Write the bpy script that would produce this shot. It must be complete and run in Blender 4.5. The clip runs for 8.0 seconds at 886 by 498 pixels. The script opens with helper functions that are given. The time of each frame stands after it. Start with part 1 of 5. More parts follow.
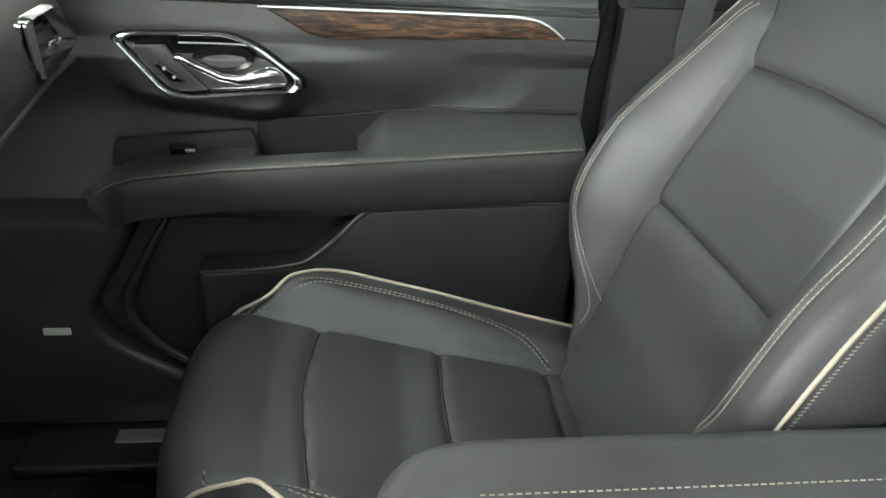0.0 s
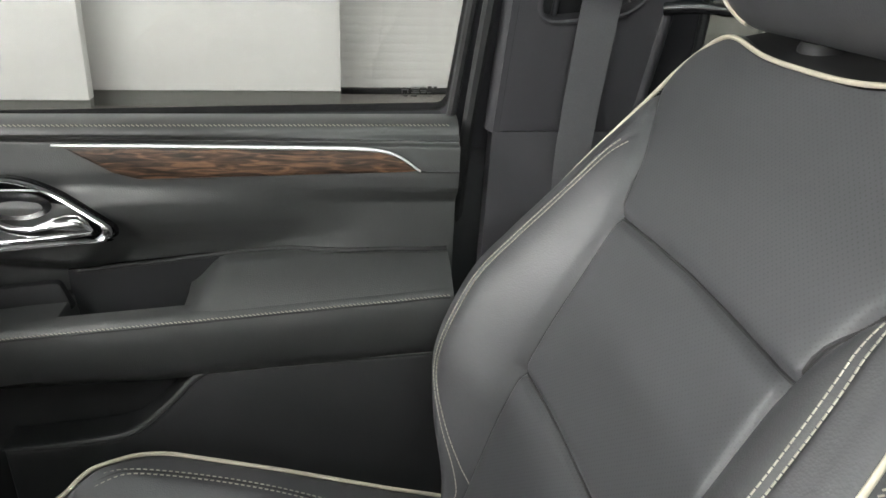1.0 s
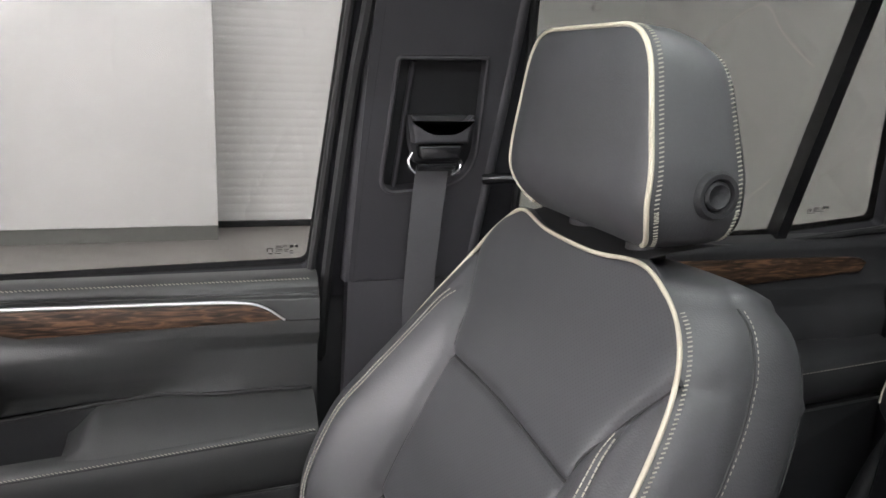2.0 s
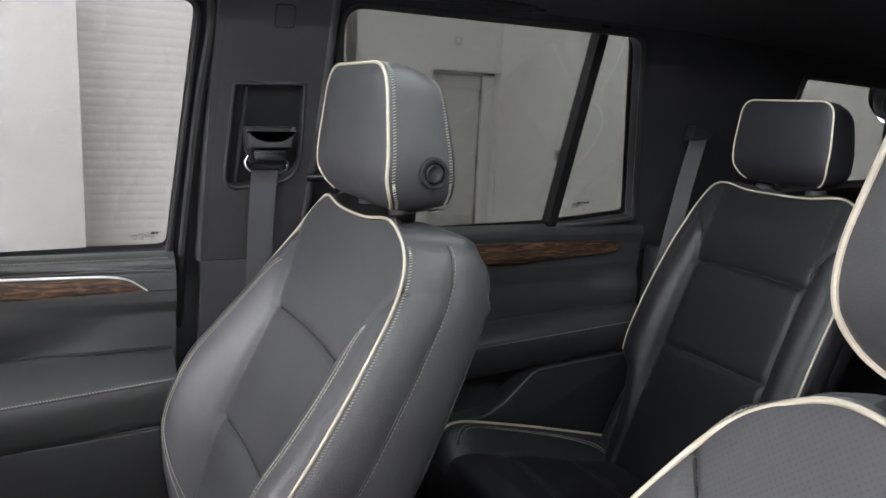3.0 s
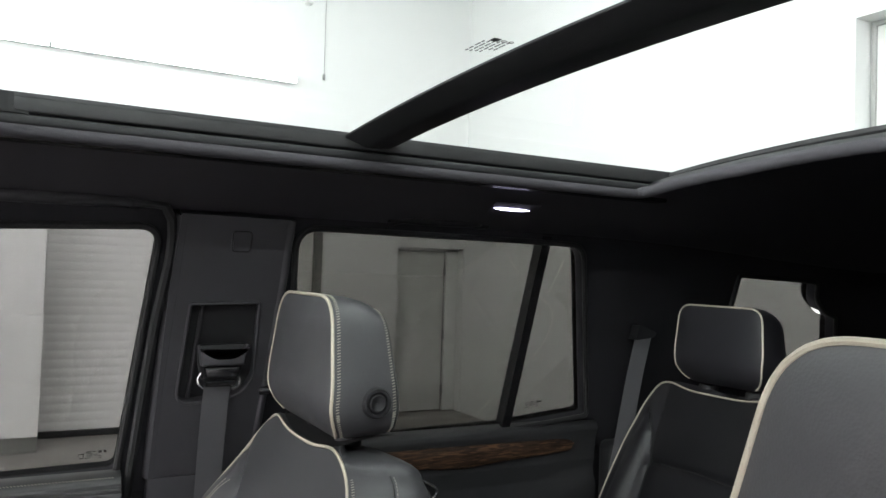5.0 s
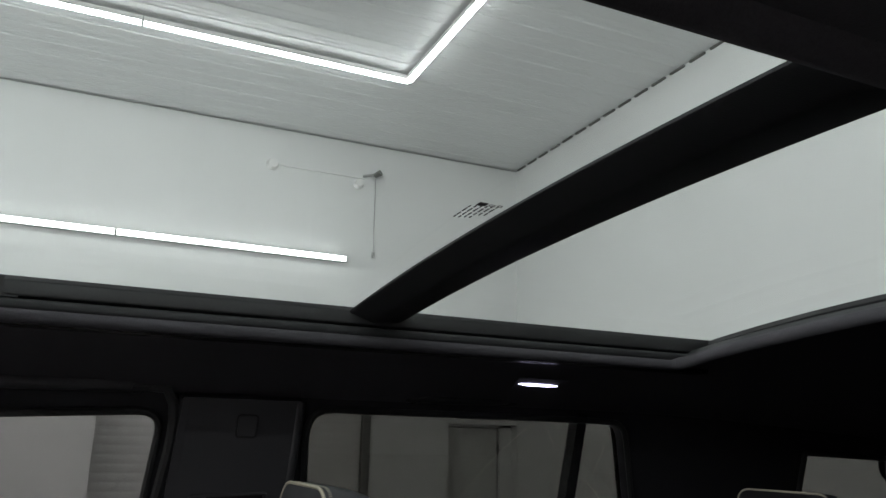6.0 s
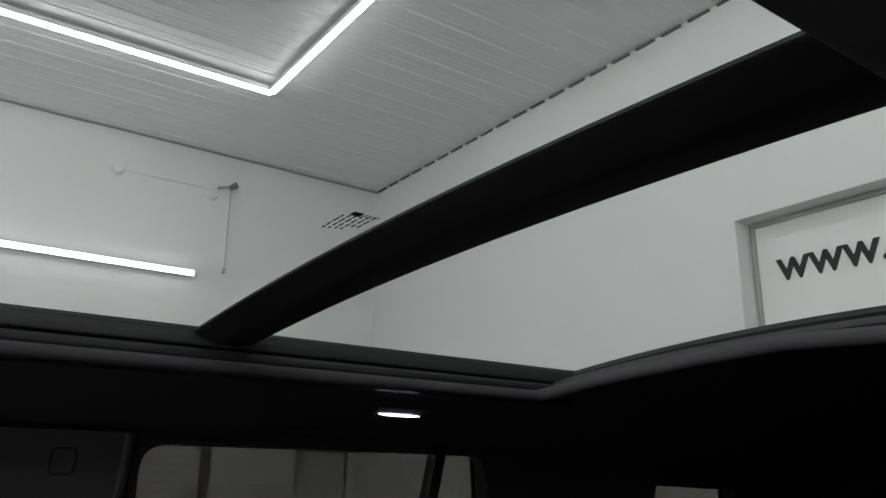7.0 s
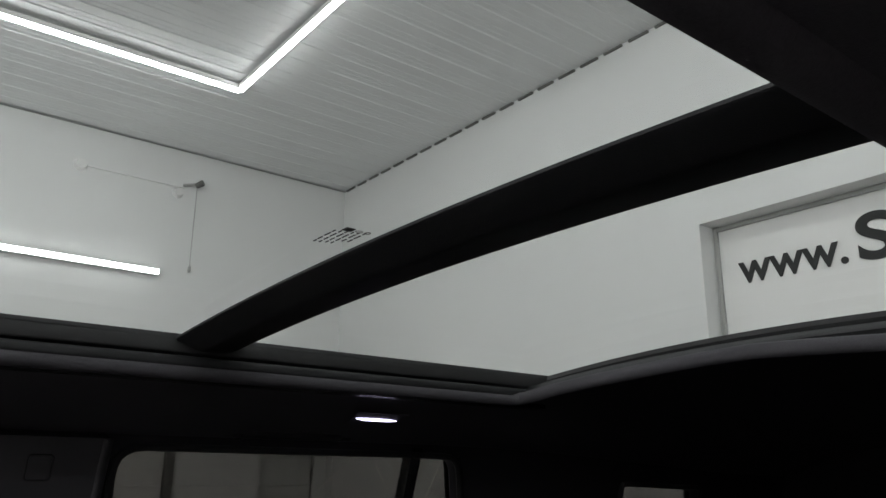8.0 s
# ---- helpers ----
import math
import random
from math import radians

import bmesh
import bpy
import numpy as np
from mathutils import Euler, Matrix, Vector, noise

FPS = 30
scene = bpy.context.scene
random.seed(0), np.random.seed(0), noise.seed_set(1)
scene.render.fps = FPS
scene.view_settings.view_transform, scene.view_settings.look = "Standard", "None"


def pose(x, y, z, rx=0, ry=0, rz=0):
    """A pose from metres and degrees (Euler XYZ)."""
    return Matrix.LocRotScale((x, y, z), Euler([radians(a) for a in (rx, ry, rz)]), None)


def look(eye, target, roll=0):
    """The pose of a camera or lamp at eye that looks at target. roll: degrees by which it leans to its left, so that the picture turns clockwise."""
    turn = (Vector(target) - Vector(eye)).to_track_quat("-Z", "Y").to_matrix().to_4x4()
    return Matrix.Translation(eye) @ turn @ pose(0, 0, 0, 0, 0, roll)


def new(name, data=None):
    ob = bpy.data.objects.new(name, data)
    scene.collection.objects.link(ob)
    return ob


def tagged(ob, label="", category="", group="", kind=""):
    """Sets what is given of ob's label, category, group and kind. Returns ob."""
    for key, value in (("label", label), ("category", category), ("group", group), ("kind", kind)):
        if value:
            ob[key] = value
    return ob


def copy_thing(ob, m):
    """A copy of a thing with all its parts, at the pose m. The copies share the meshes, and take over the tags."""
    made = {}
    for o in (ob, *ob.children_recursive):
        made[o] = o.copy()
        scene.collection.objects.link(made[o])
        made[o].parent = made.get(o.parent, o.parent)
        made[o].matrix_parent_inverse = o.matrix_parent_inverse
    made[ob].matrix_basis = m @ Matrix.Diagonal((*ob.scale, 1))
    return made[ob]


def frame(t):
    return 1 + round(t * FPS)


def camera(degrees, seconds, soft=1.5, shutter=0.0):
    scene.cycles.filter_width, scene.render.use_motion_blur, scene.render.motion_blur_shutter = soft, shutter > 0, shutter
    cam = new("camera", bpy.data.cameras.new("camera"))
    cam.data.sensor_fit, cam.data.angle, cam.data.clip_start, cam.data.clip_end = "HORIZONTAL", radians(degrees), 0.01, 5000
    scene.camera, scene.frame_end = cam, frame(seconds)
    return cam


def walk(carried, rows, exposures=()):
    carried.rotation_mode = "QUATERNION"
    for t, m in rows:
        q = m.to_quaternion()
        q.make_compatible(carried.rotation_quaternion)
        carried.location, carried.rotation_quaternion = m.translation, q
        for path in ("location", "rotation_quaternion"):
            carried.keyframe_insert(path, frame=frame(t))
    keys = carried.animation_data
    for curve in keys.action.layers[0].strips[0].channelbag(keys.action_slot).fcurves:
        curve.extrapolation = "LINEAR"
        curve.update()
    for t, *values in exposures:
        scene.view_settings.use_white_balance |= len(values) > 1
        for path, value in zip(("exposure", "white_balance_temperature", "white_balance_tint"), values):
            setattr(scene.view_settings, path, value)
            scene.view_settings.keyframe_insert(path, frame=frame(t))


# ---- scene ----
cam = camera(60.3, 8.0)
PATH = [
    (0, (-0.02, -0.321, 1.434), (0.21, 1.462, 0.556), 3.1),
    (0.5, (0.057, -0.161, 1.445), (0.29, 1.642, 0.612), 2.8),
    (1, (0.177, -0.117, 1.512), (0.468, 1.704, 0.738), 2.1),
    (1.5, (0.208, -0.15, 1.571), (0.692, 1.686, 0.94), 2.3),
    (1.7, (0.2, -0.189, 1.588), (0.735, 1.66, 1.042), 2.2),
    (2.8, (0.174, -0.535, 1.589), (0.97, 1.261, 1.213), 2.6),
    (3, (0.17, -0.625, 1.584), (1.048, 1.132, 1.208), 2.7),
    (3.5, (0.13, -0.767, 1.582), (1.173, 0.898, 1.208), 2.7),
    (4, (0.111, -0.819, 1.578), (1.22, 0.806, 1.222), 2.5),
    (4.5, (0.132, -0.766, 1.625), (1.229, 0.895, 1.439), 2.2),
    (5, (0.181, -0.676, 1.674), (1.131, 1.083, 1.734), 1.9),
    (5.2, (0.205, -0.658, 1.68), (1.072, 1.137, 1.845), 1.8),
    (6.3, (0.291, -0.612, 1.69), (1.073, 1.142, 2.248), 0.8),
    (6.5, (0.298, -0.583, 1.693), (1.161, 1.13, 2.259), 0.8),
    (7, (0.303, -0.553, 1.706), (1.404, 1.018, 2.271), 0.8),
    (7.5, (0.306, -0.54, 1.708), (1.515, 0.951, 2.27), 0.7),
    (8, (0.274, -0.559, 1.714), (1.446, 0.96, 2.277), 0.5),
]
walk(cam, [(t, look(eye, target, roll)) for t, eye, target, roll in PATH],
     [(0, 2.6, 6530, 2), (1.0, 2.42, 6570, 7), (1.7, 2.22, 6550, 16), (2.8, 2.16, 6350, 14), (3.5, 2.26, 6300, 14), (4.4, 2.24, 6350, 14), (5.0, 1.58, 6400, 12), (5.2, 1.18, 6400, 11), (6.3, -0.04, 6380, 12), (7.0, -0.14, 6460, 14), (8, -0.07, 6520, 15)])

# ---- world, light, exposure ----
world = bpy.data.worlds.new("world")
scene.world = world
world.use_nodes = True
world.node_tree.nodes["Background"].inputs[0].default_value = (0.02, 0.02, 0.02, 1)
TUBE_POWER = 25.0


# ---- materials ----
def material(name, colour, rough=0.5, metal=0.0, grain=0.0, scale=200.0, bump=0.0, stain=0.0, stain_scale=4.0, spec=0.5, coat=0.0):
    """A principled surface with fine grain (colour and relief) and broad soft stains."""
    m = bpy.data.materials.new(name)
    m.use_nodes = True
    n, l = m.node_tree.nodes, m.node_tree.links
    b = n["Principled BSDF"]
    b.inputs["Roughness"].default_value = rough
    b.inputs["Metallic"].default_value = metal
    b.inputs["Specular IOR Level"].default_value = spec
    b.inputs["Coat Weight"].default_value = coat
    b.inputs["Base Color"].default_value = (*colour, 1)
    co = n.new("ShaderNodeTexCoord")
    if grain or stain:
        fine, broad = n.new("ShaderNodeTexNoise"), n.new("ShaderNodeTexNoise")
        fine.inputs["Scale"].default_value, broad.inputs["Scale"].default_value = scale, stain_scale
        fine.inputs["Detail"].default_value = broad.inputs["Detail"].default_value = 4
        for t in (fine, broad):
            l.new(co.outputs["Object"], t.inputs["Vector"])
        total = n.new("ShaderNodeMath")
        total.operation = "MULTIPLY_ADD"
        l.new(fine.outputs["Fac"], total.inputs[0])
        total.inputs[1].default_value = 2 * grain
        total.inputs[2].default_value = 1 - grain - stain
        second = n.new("ShaderNodeMath")
        second.operation = "MULTIPLY_ADD"
        l.new(broad.outputs["Fac"], second.inputs[0])
        second.inputs[1].default_value = 2 * stain
        l.new(total.outputs[0], second.inputs[2])
        mul = n.new("ShaderNodeMix")
        mul.data_type, mul.blend_type = "RGBA", "MULTIPLY"
        mul.inputs["Factor"].default_value = 1
        mul.inputs["A"].default_value = (*colour, 1)
        l.new(second.outputs[0], mul.inputs["B"])
        l.new(mul.outputs["Result"], b.inputs["Base Color"])
        rr = n.new("ShaderNodeMath")
        rr.operation = "MULTIPLY_ADD"
        l.new(broad.outputs["Fac"], rr.inputs[0])
        rr.inputs[1].default_value, rr.inputs[2].default_value = 0.16, rough - 0.08
        l.new(rr.outputs[0], b.inputs["Roughness"])
    if bump:
        tex = n.new("ShaderNodeTexVoronoi")
        tex.inputs["Scale"].default_value = scale * 2
        l.new(co.outputs["Object"], tex.inputs["Vector"])
        bp = n.new("ShaderNodeBump")
        bp.inputs["Strength"].default_value, bp.inputs["Distance"].default_value = bump, 0.0006
        l.new(tex.outputs["Distance"], bp.inputs["Height"])
        l.new(bp.outputs["Normal"], b.inputs["Normal"])
    return m


def glass(name, tint, gloss=0.03):
    """A thin pane: tinted see-through with a faint mirror gloss."""
    m = bpy.data.materials.new(name)
    m.use_nodes = True
    n, l = m.node_tree.nodes, m.node_tree.links
    n.clear()
    out, mix, clear, shine = (n.new("ShaderNode" + k) for k in ("OutputMaterial", "MixShader", "BsdfTransparent", "BsdfGlossy"))
    clear.inputs[0].default_value = (*tint, 1)
    shine.inputs["Roughness"].default_value = 0.02
    mix.inputs[0].default_value = gloss
    l.new(clear.outputs[0], mix.inputs[1])
    l.new(shine.outputs[0], mix.inputs[2])
    l.new(mix.outputs[0], out.inputs[0])
    return m


def glow(name, colour, power):
    m = bpy.data.materials.new(name)
    m.use_nodes = True
    b = m.node_tree.nodes["Principled BSDF"]
    b.inputs["Base Color"].default_value = (0.8, 0.8, 0.8, 1)
    b.inputs["Emission Color"].default_value = (*colour, 1)
    b.inputs["Emission Strength"].default_value = power
    return m


def wood(name):
    """Dark open-pored walnut: long streaks along x, darker pores."""
    m = material(name, (0.09, 0.045, 0.024), 0.5, spec=0.3, coat=0.04)
    n, l = m.node_tree.nodes, m.node_tree.links
    co, mp, no, ramp = n.new("ShaderNodeTexCoord"), n.new("ShaderNodeMapping"), n.new("ShaderNodeTexNoise"), n.new("ShaderNodeValToRGB")
    mp.inputs["Scale"].default_value = (11, 80, 110)
    no.inputs["Scale"].default_value, no.inputs["Detail"].default_value, no.inputs["Distortion"].default_value = 1.6, 8, 1.1
    e = ramp.color_ramp.elements
    e[0].position, e[0].color = 0.38, (0.009, 0.0048, 0.003, 1)
    e[1].position, e[1].color = 0.66, (0.12, 0.062, 0.035, 1)
    mid = e.new(0.52)
    mid.color = (0.042, 0.0225, 0.0135, 1)
    l.new(co.outputs["Object"], mp.inputs[0])
    l.new(mp.outputs[0], no.inputs["Vector"])
    l.new(no.outputs["Fac"], ramp.inputs[0])
    l.new(ramp.outputs[0], n["Principled BSDF"].inputs["Base Color"])
    return m


LEATHER = material("leather", (0.0415, 0.0412, 0.0445), 0.5, grain=0.1, scale=260, bump=0.2, stain=0.1, stain_scale=5, spec=0.55)
# The seat leather again, with the second row's shade put into its colour.
LEATHER_SHADED = material("shaded_leather", (0.0135, 0.013, 0.0158), 0.48, grain=0.1, scale=260, bump=0.2, stain=0.1, stain_scale=5, spec=0.36)


def perforated(name, colour, rough, spec=0.55, pitch=0.004):
    """Leather with rows of small punched holes, laid out on the panel's own coordinates."""
    m = material(name, colour, rough, grain=0.1, scale=260, bump=0.0, stain=0.08, stain_scale=5, spec=spec)
    n, l = m.node_tree.nodes, m.node_tree.links
    b = n["Principled BSDF"]
    uv, mp, vo, ramp, mul, bp = (n.new("ShaderNode" + k) for k in ("UVMap", "Mapping", "TexVoronoi", "MapRange", "Mix", "Bump"))
    uv.uv_map = "panel"
    mp.inputs["Rotation"].default_value = (0, 0, radians(45))
    mp.inputs["Scale"].default_value = (1 / pitch,) * 3
    vo.voronoi_dimensions = "2D"
    vo.inputs["Scale"].default_value, vo.inputs["Randomness"].default_value = 1.0, 0.0
    ramp.inputs["From Min"].default_value, ramp.inputs["From Max"].default_value = 0.13, 0.24
    ramp.inputs["To Min"].default_value, ramp.inputs["To Max"].default_value = 0.62, 1.0
    mul.data_type, mul.blend_type = "RGBA", "MULTIPLY"
    mul.inputs["Factor"].default_value = 1
    source = b.inputs["Base Color"].links[0].from_socket
    l.new(uv.outputs[0], mp.inputs[0])
    l.new(mp.outputs[0], vo.inputs["Vector"])
    l.new(vo.outputs["Distance"], ramp.inputs["Value"])
    l.new(source, mul.inputs["A"])
    l.new(ramp.outputs[0], mul.inputs["B"])
    l.new(mul.outputs["Result"], b.inputs["Base Color"])
    bp.inputs["Strength"].default_value, bp.inputs["Distance"].default_value = 0.14, 0.0005
    l.new(ramp.outputs[0], bp.inputs["Height"])
    l.new(bp.outputs["Normal"], b.inputs["Normal"])
    return m


LEATHER_PERF = perforated("perforated_leather", (0.0375, 0.038, 0.0415), 0.55)
# Insert leather darkened to stand in for shade on the second row.
PERF_SHADED = perforated("shaded_perforated_leather", (0.010, 0.0098, 0.0116), 0.5, 0.24)
SEAM = material("sewn_seam", (0.012, 0.012, 0.013), 0.7, grain=0.1, scale=400)
PIPING = material("piping", (0.39, 0.352, 0.28), 0.5, grain=0.08, scale=300)
THREAD = material("thread", (0.27, 0.255, 0.215), 0.75, grain=0.1, scale=900)
TRIM = material("soft_trim", (0.034, 0.0348, 0.035), 0.47, grain=0.12, scale=320, bump=0.3, stain=0.08, spec=0.62)
# Soft trim in a darker copy: dimness at the rear door as colour.
TRIM_SHADED = material("black_soft_trim", (0.026, 0.0258, 0.0275), 0.45, grain=0.12, scale=320, bump=0.3, stain=0.08, spec=0.4)
TRIM_DARK = material("hard_trim", (0.014, 0.014, 0.0155), 0.58, grain=0.12, scale=420, bump=0.3, stain=0.08, spec=0.28)
LOWER_TRIM = material("lower_door_trim", (0.017, 0.017, 0.018), 0.45, grain=0.12, scale=420, bump=0.3, stain=0.08)
# Headliner cloth darkened for the shade beside the windows and at the rear.
SIDE_SHADED = material("shaded_side_cloth", (0.02, 0.0193, 0.0225), 0.8, grain=0.2, scale=500, bump=0.2, stain=0.06, spec=0.2)
DASH = material("dash_leather", (0.055, 0.056, 0.0565), 0.5, grain=0.1, scale=280, bump=0.3, stain=0.08)
PILLAR = material("pillar_trim", (0.031, 0.0298, 0.034), 0.6, grain=0.1, scale=420, bump=0.2, stain=0.06)
FABRIC = material("headliner_cloth", (0.054, 0.0515, 0.058), 0.9, grain=0.25, scale=600, bump=0.3, stain=0.06, spec=0.2)
BLACK = material("gloss_black", (0.008, 0.008, 0.009), 0.25, stain=0.1)
RUBBER = material("rubber", (0.011, 0.011, 0.012), 0.62, grain=0.2, scale=300)
WEB = material("belt_webbing", (0.07, 0.069, 0.075), 0.75, grain=0.25, scale=700, bump=0.5)
CHROME = material("chrome", (0.9, 0.905, 0.92), 0.17, 1.0, stain=0.05)
SATIN = material("satin_metal", (0.92, 0.92, 0.94), 0.46, 1.0, stain=0.05)
WOOD = wood("walnut")
CARPET = material("carpet", (0.018, 0.018, 0.019), 0.95, grain=0.5, scale=500, bump=0.8, spec=0.1)
WALL = material("white_wall", (0.72, 0.725, 0.72), 0.55, grain=0.015, scale=60, stain=0.03, stain_scale=0.6)
PANEL = material("white_panel", (0.78, 0.775, 0.765), 0.5, grain=0.008, scale=60, stain=0.02, stain_scale=0.8)
DOOR_PAINT = material("door_paint", (0.62, 0.625, 0.61), 0.45, grain=0.02, scale=60, stain=0.04, stain_scale=1.2)
SHUTTER = material("roller_shutter", (0.7, 0.695, 0.68), 0.45, grain=0.03, scale=40, stain=0.03)
CEILING = material("ribbed_ceiling", (0.76, 0.77, 0.775), 0.42, grain=0.03, scale=30, stain=0.04, stain_scale=0.8)
CONCRETE = material("concrete", (0.24, 0.225, 0.21), 0.35, grain=0.15, scale=30, stain=0.12, stain_scale=0.7)
GREY_BASE = material("wall_base", (0.16, 0.16, 0.15), 0.6, grain=0.1, scale=30)
FIXTURE = material("grey_fixture", (0.36, 0.36, 0.35), 0.5, grain=0.05, scale=80, stain=0.05)
INK = material("ink", (0.01, 0.01, 0.01), 0.5)
PALE_INK = material("pale_ink", (0.6, 0.6, 0.6), 0.5)
CLEAR = glass("clear_glass", (0.5, 0.505, 0.495))
SCREEN = glass("windscreen_glass", (0.92, 0.93, 0.915))
TINTED = glass("privacy_glass", (0.32, 0.324, 0.308))
SUNGLASS = glass("sunroof_glass", (0.67, 0.742, 0.708))
TUBE = glow("tube_light", (1.0, 0.98, 0.985), TUBE_POWER)
TUBE_LOW = glow("dim_tube_light", (1.0, 0.98, 0.985), 0.45 * TUBE_POWER)
# Stronger glow for the unseen lamps added to light the cabin.
TUBE_FILL = glow("fill_tube_light", (1.0, 0.98, 0.985), 1.85 * TUBE_POWER)
LED = glow("reading_led", (0.75, 0.72, 1.0), 5.0)
BODY = material("body_paint", (0.02, 0.02, 0.022), 0.3, coat=0.5, stain=0.04)


# ---- building helpers ----
ROOTS = {}


def thing(name, base, label, category, group="", kind=""):
    ob = new(name)
    ob.location = base
    ROOTS[ob.name] = Vector(base)
    return tagged(ob, label, category, group, kind)


def mesh_of(name, geo, mat, base=(0, 0, 0), smooth=True):
    me = bpy.data.meshes.new(name)
    if isinstance(geo, bmesh.types.BMesh):
        bmesh.ops.translate(geo, verts=geo.verts, vec=-Vector(base))
        geo.to_mesh(me)
        geo.free()
    else:
        v, f = geo
        me.from_pydata([tuple(np.subtract(p, base)) for p in v], [], [tuple(int(i) for i in q) for q in f])
    me.materials.append(mat)
    if smooth:
        me.shade_smooth()
        me.set_sharp_from_angle(angle=radians(38))
    return me


def part(name, geo, mat, parent, label="", smooth=True):
    base = ROOTS[parent.name]
    ob = new(name, mesh_of(name, geo, mat, base, smooth))
    ob.parent = parent
    ROOTS[ob.name] = base
    return tagged(ob, label)


def structure(name, geo, mat, label, smooth=True, category="", kind="structure"):
    ob = new(name, mesh_of(name, geo, mat, (0, 0, 0), smooth))
    ROOTS[ob.name] = Vector((0, 0, 0))
    return tagged(ob, label, category or name.rstrip("_0123456789").replace("_", " "), "", kind)


def single(name, geo, mat, label, category, base, smooth=True, group=""):
    """A thing of one mesh."""
    ob = new(name, mesh_of(name, geo, mat, base, smooth))
    ob.location = base
    ROOTS[ob.name] = Vector(base)
    return tagged(ob, label, category, group)


def box(x0, x1, y0, y1, z0, z1, r=0.0, seg=3):
    bm = bmesh.new()
    bmesh.ops.create_cube(bm, size=1)
    bmesh.ops.scale(bm, vec=(x1 - x0, y1 - y0, z1 - z0), verts=bm.verts)
    bmesh.ops.translate(bm, vec=((x0 + x1) / 2, (y0 + y1) / 2, (z0 + z1) / 2), verts=bm.verts)
    if r:
        bmesh.ops.bevel(bm, geom=bm.edges[:], offset=r, segments=seg, profile=0.5, affect="EDGES")
    return bm


def join(*bms):
    """Several bmeshes of one part, joined."""
    out = bmesh.new()
    for b in bms:
        me = bpy.data.meshes.new("tmp")
        b.to_mesh(me)
        b.free()
        out.from_mesh(me)
        bpy.data.meshes.remove(me)
    return out


def turned(bm, m):
    bmesh.ops.transform(bm, matrix=m, verts=bm.verts)
    return bm


def prism(outline, depth, r=0.0, seg=2):
    """A plate with the outline given as 3D points in one plane, thickened by the vector depth, its edges rounded."""
    bm = bmesh.new()
    lo = [bm.verts.new(p) for p in outline]
    hi = [bm.verts.new(Vector(p) + Vector(depth)) for p in outline]
    bm.faces.new(lo[::-1])
    bm.faces.new(hi)
    n = len(lo)
    for i in range(n):
        bm.faces.new((lo[i], lo[(i + 1) % n], hi[(i + 1) % n], hi[i]))
    bmesh.ops.recalc_face_normals(bm, faces=bm.faces)
    if r:
        top = set(hi)
        edges = [e for e in bm.edges if e.verts[0] in top and e.verts[1] in top]
        bmesh.ops.bevel(bm, geom=edges, offset=r, segments=seg, profile=0.5, affect="EDGES")
    return bm


def smooth_line(pts, n=60, closed=False):
    """A Catmull-Rom curve through the points, evenly stepped."""
    p = [np.array(q, float) for q in pts]
    p = [p[-1], *p, p[0], p[1]] if closed else [2 * p[0] - p[1], *p, 2 * p[-1] - p[-2]]
    out = []
    for i in range(1, len(p) - 2):
        for k in range(12):
            t = k / 12
            a, b, c, d = p[i - 1 : i + 3]
            out.append(0.5 * (2 * b + (c - a) * t + (2 * a - 5 * b + 4 * c - d) * t * t + (3 * b - a - 3 * c + d) * t**3))
    out.append(p[-2])
    out = np.array(out)
    s = np.r_[0, np.cumsum(np.linalg.norm(np.diff(out, axis=0), axis=1))]
    w = np.linspace(0, s[-1], n)
    return np.stack([np.interp(w, s, out[:, k]) for k in range(out.shape[1])], 1)


def tube(pts, r, sides=8, closed=False):
    """A round bead along a line of points; r may be one radius or one a point."""
    pts = np.asarray(pts, float)
    n = len(pts)
    rr = np.broadcast_to(r, n)
    tan = np.roll(pts, -1, 0) - np.roll(pts, 1, 0) if closed else np.gradient(pts, axis=0)
    tan /= np.linalg.norm(tan, axis=1)[:, None] + 1e-12
    side = np.cross(tan[0], (0.31, 0.22, 0.93))
    v, f = [], []
    for i in range(n):
        side = side - tan[i] * (side @ tan[i])
        side /= np.linalg.norm(side) + 1e-12
        other = np.cross(tan[i], side)
        for k in range(sides):
            a = 2 * math.pi * k / sides
            v.append(pts[i] + rr[i] * (math.cos(a) * side + math.sin(a) * other))
    for i in range(n if closed else n - 1):
        for k in range(sides):
            a, b = i * sides + k, i * sides + (k + 1) % sides
            c, d = ((i + 1) % n) * sides + (k + 1) % sides, ((i + 1) % n) * sides + k
            f.append((a, b, c, d))
    if not closed:
        f.append(tuple(range(sides))[::-1])
        f.append(tuple((n - 1) * sides + k for k in range(sides)))
    return v, f


def stitches(line, length=0.006, gap=0.003, r=0.0009, skew=None):
    """Short thread beads along a line of points."""
    line = np.asarray(line, float)
    s = np.r_[0, np.cumsum(np.linalg.norm(np.diff(line, axis=0), axis=1))]
    v, f = [], []
    for a in np.arange(0, s[-1] - length, length + gap):
        q = np.stack([np.interp((a, a + length), s, line[:, k]) for k in range(3)], 1)
        if skew is not None:
            q[0] += skew
            q[1] -= skew
        tv, tf = tube(q, r, 5)
        f += [tuple(i + len(v) for i in g) for g in tf]
        v += list(tv)
    return v, f


def sheet(fn, us, vs, close_u=False):
    """A grid of quads over fn(u, v)."""
    v = [fn(a, b) for b in vs for a in us]
    n = len(us)
    f = []
    for j in range(len(vs) - 1):
        for i in range(n if close_u else n - 1):
            k = (i + 1) % n
            f.append((j * n + i, j * n + k, (j + 1) * n + k, (j + 1) * n + i))
    return v, f


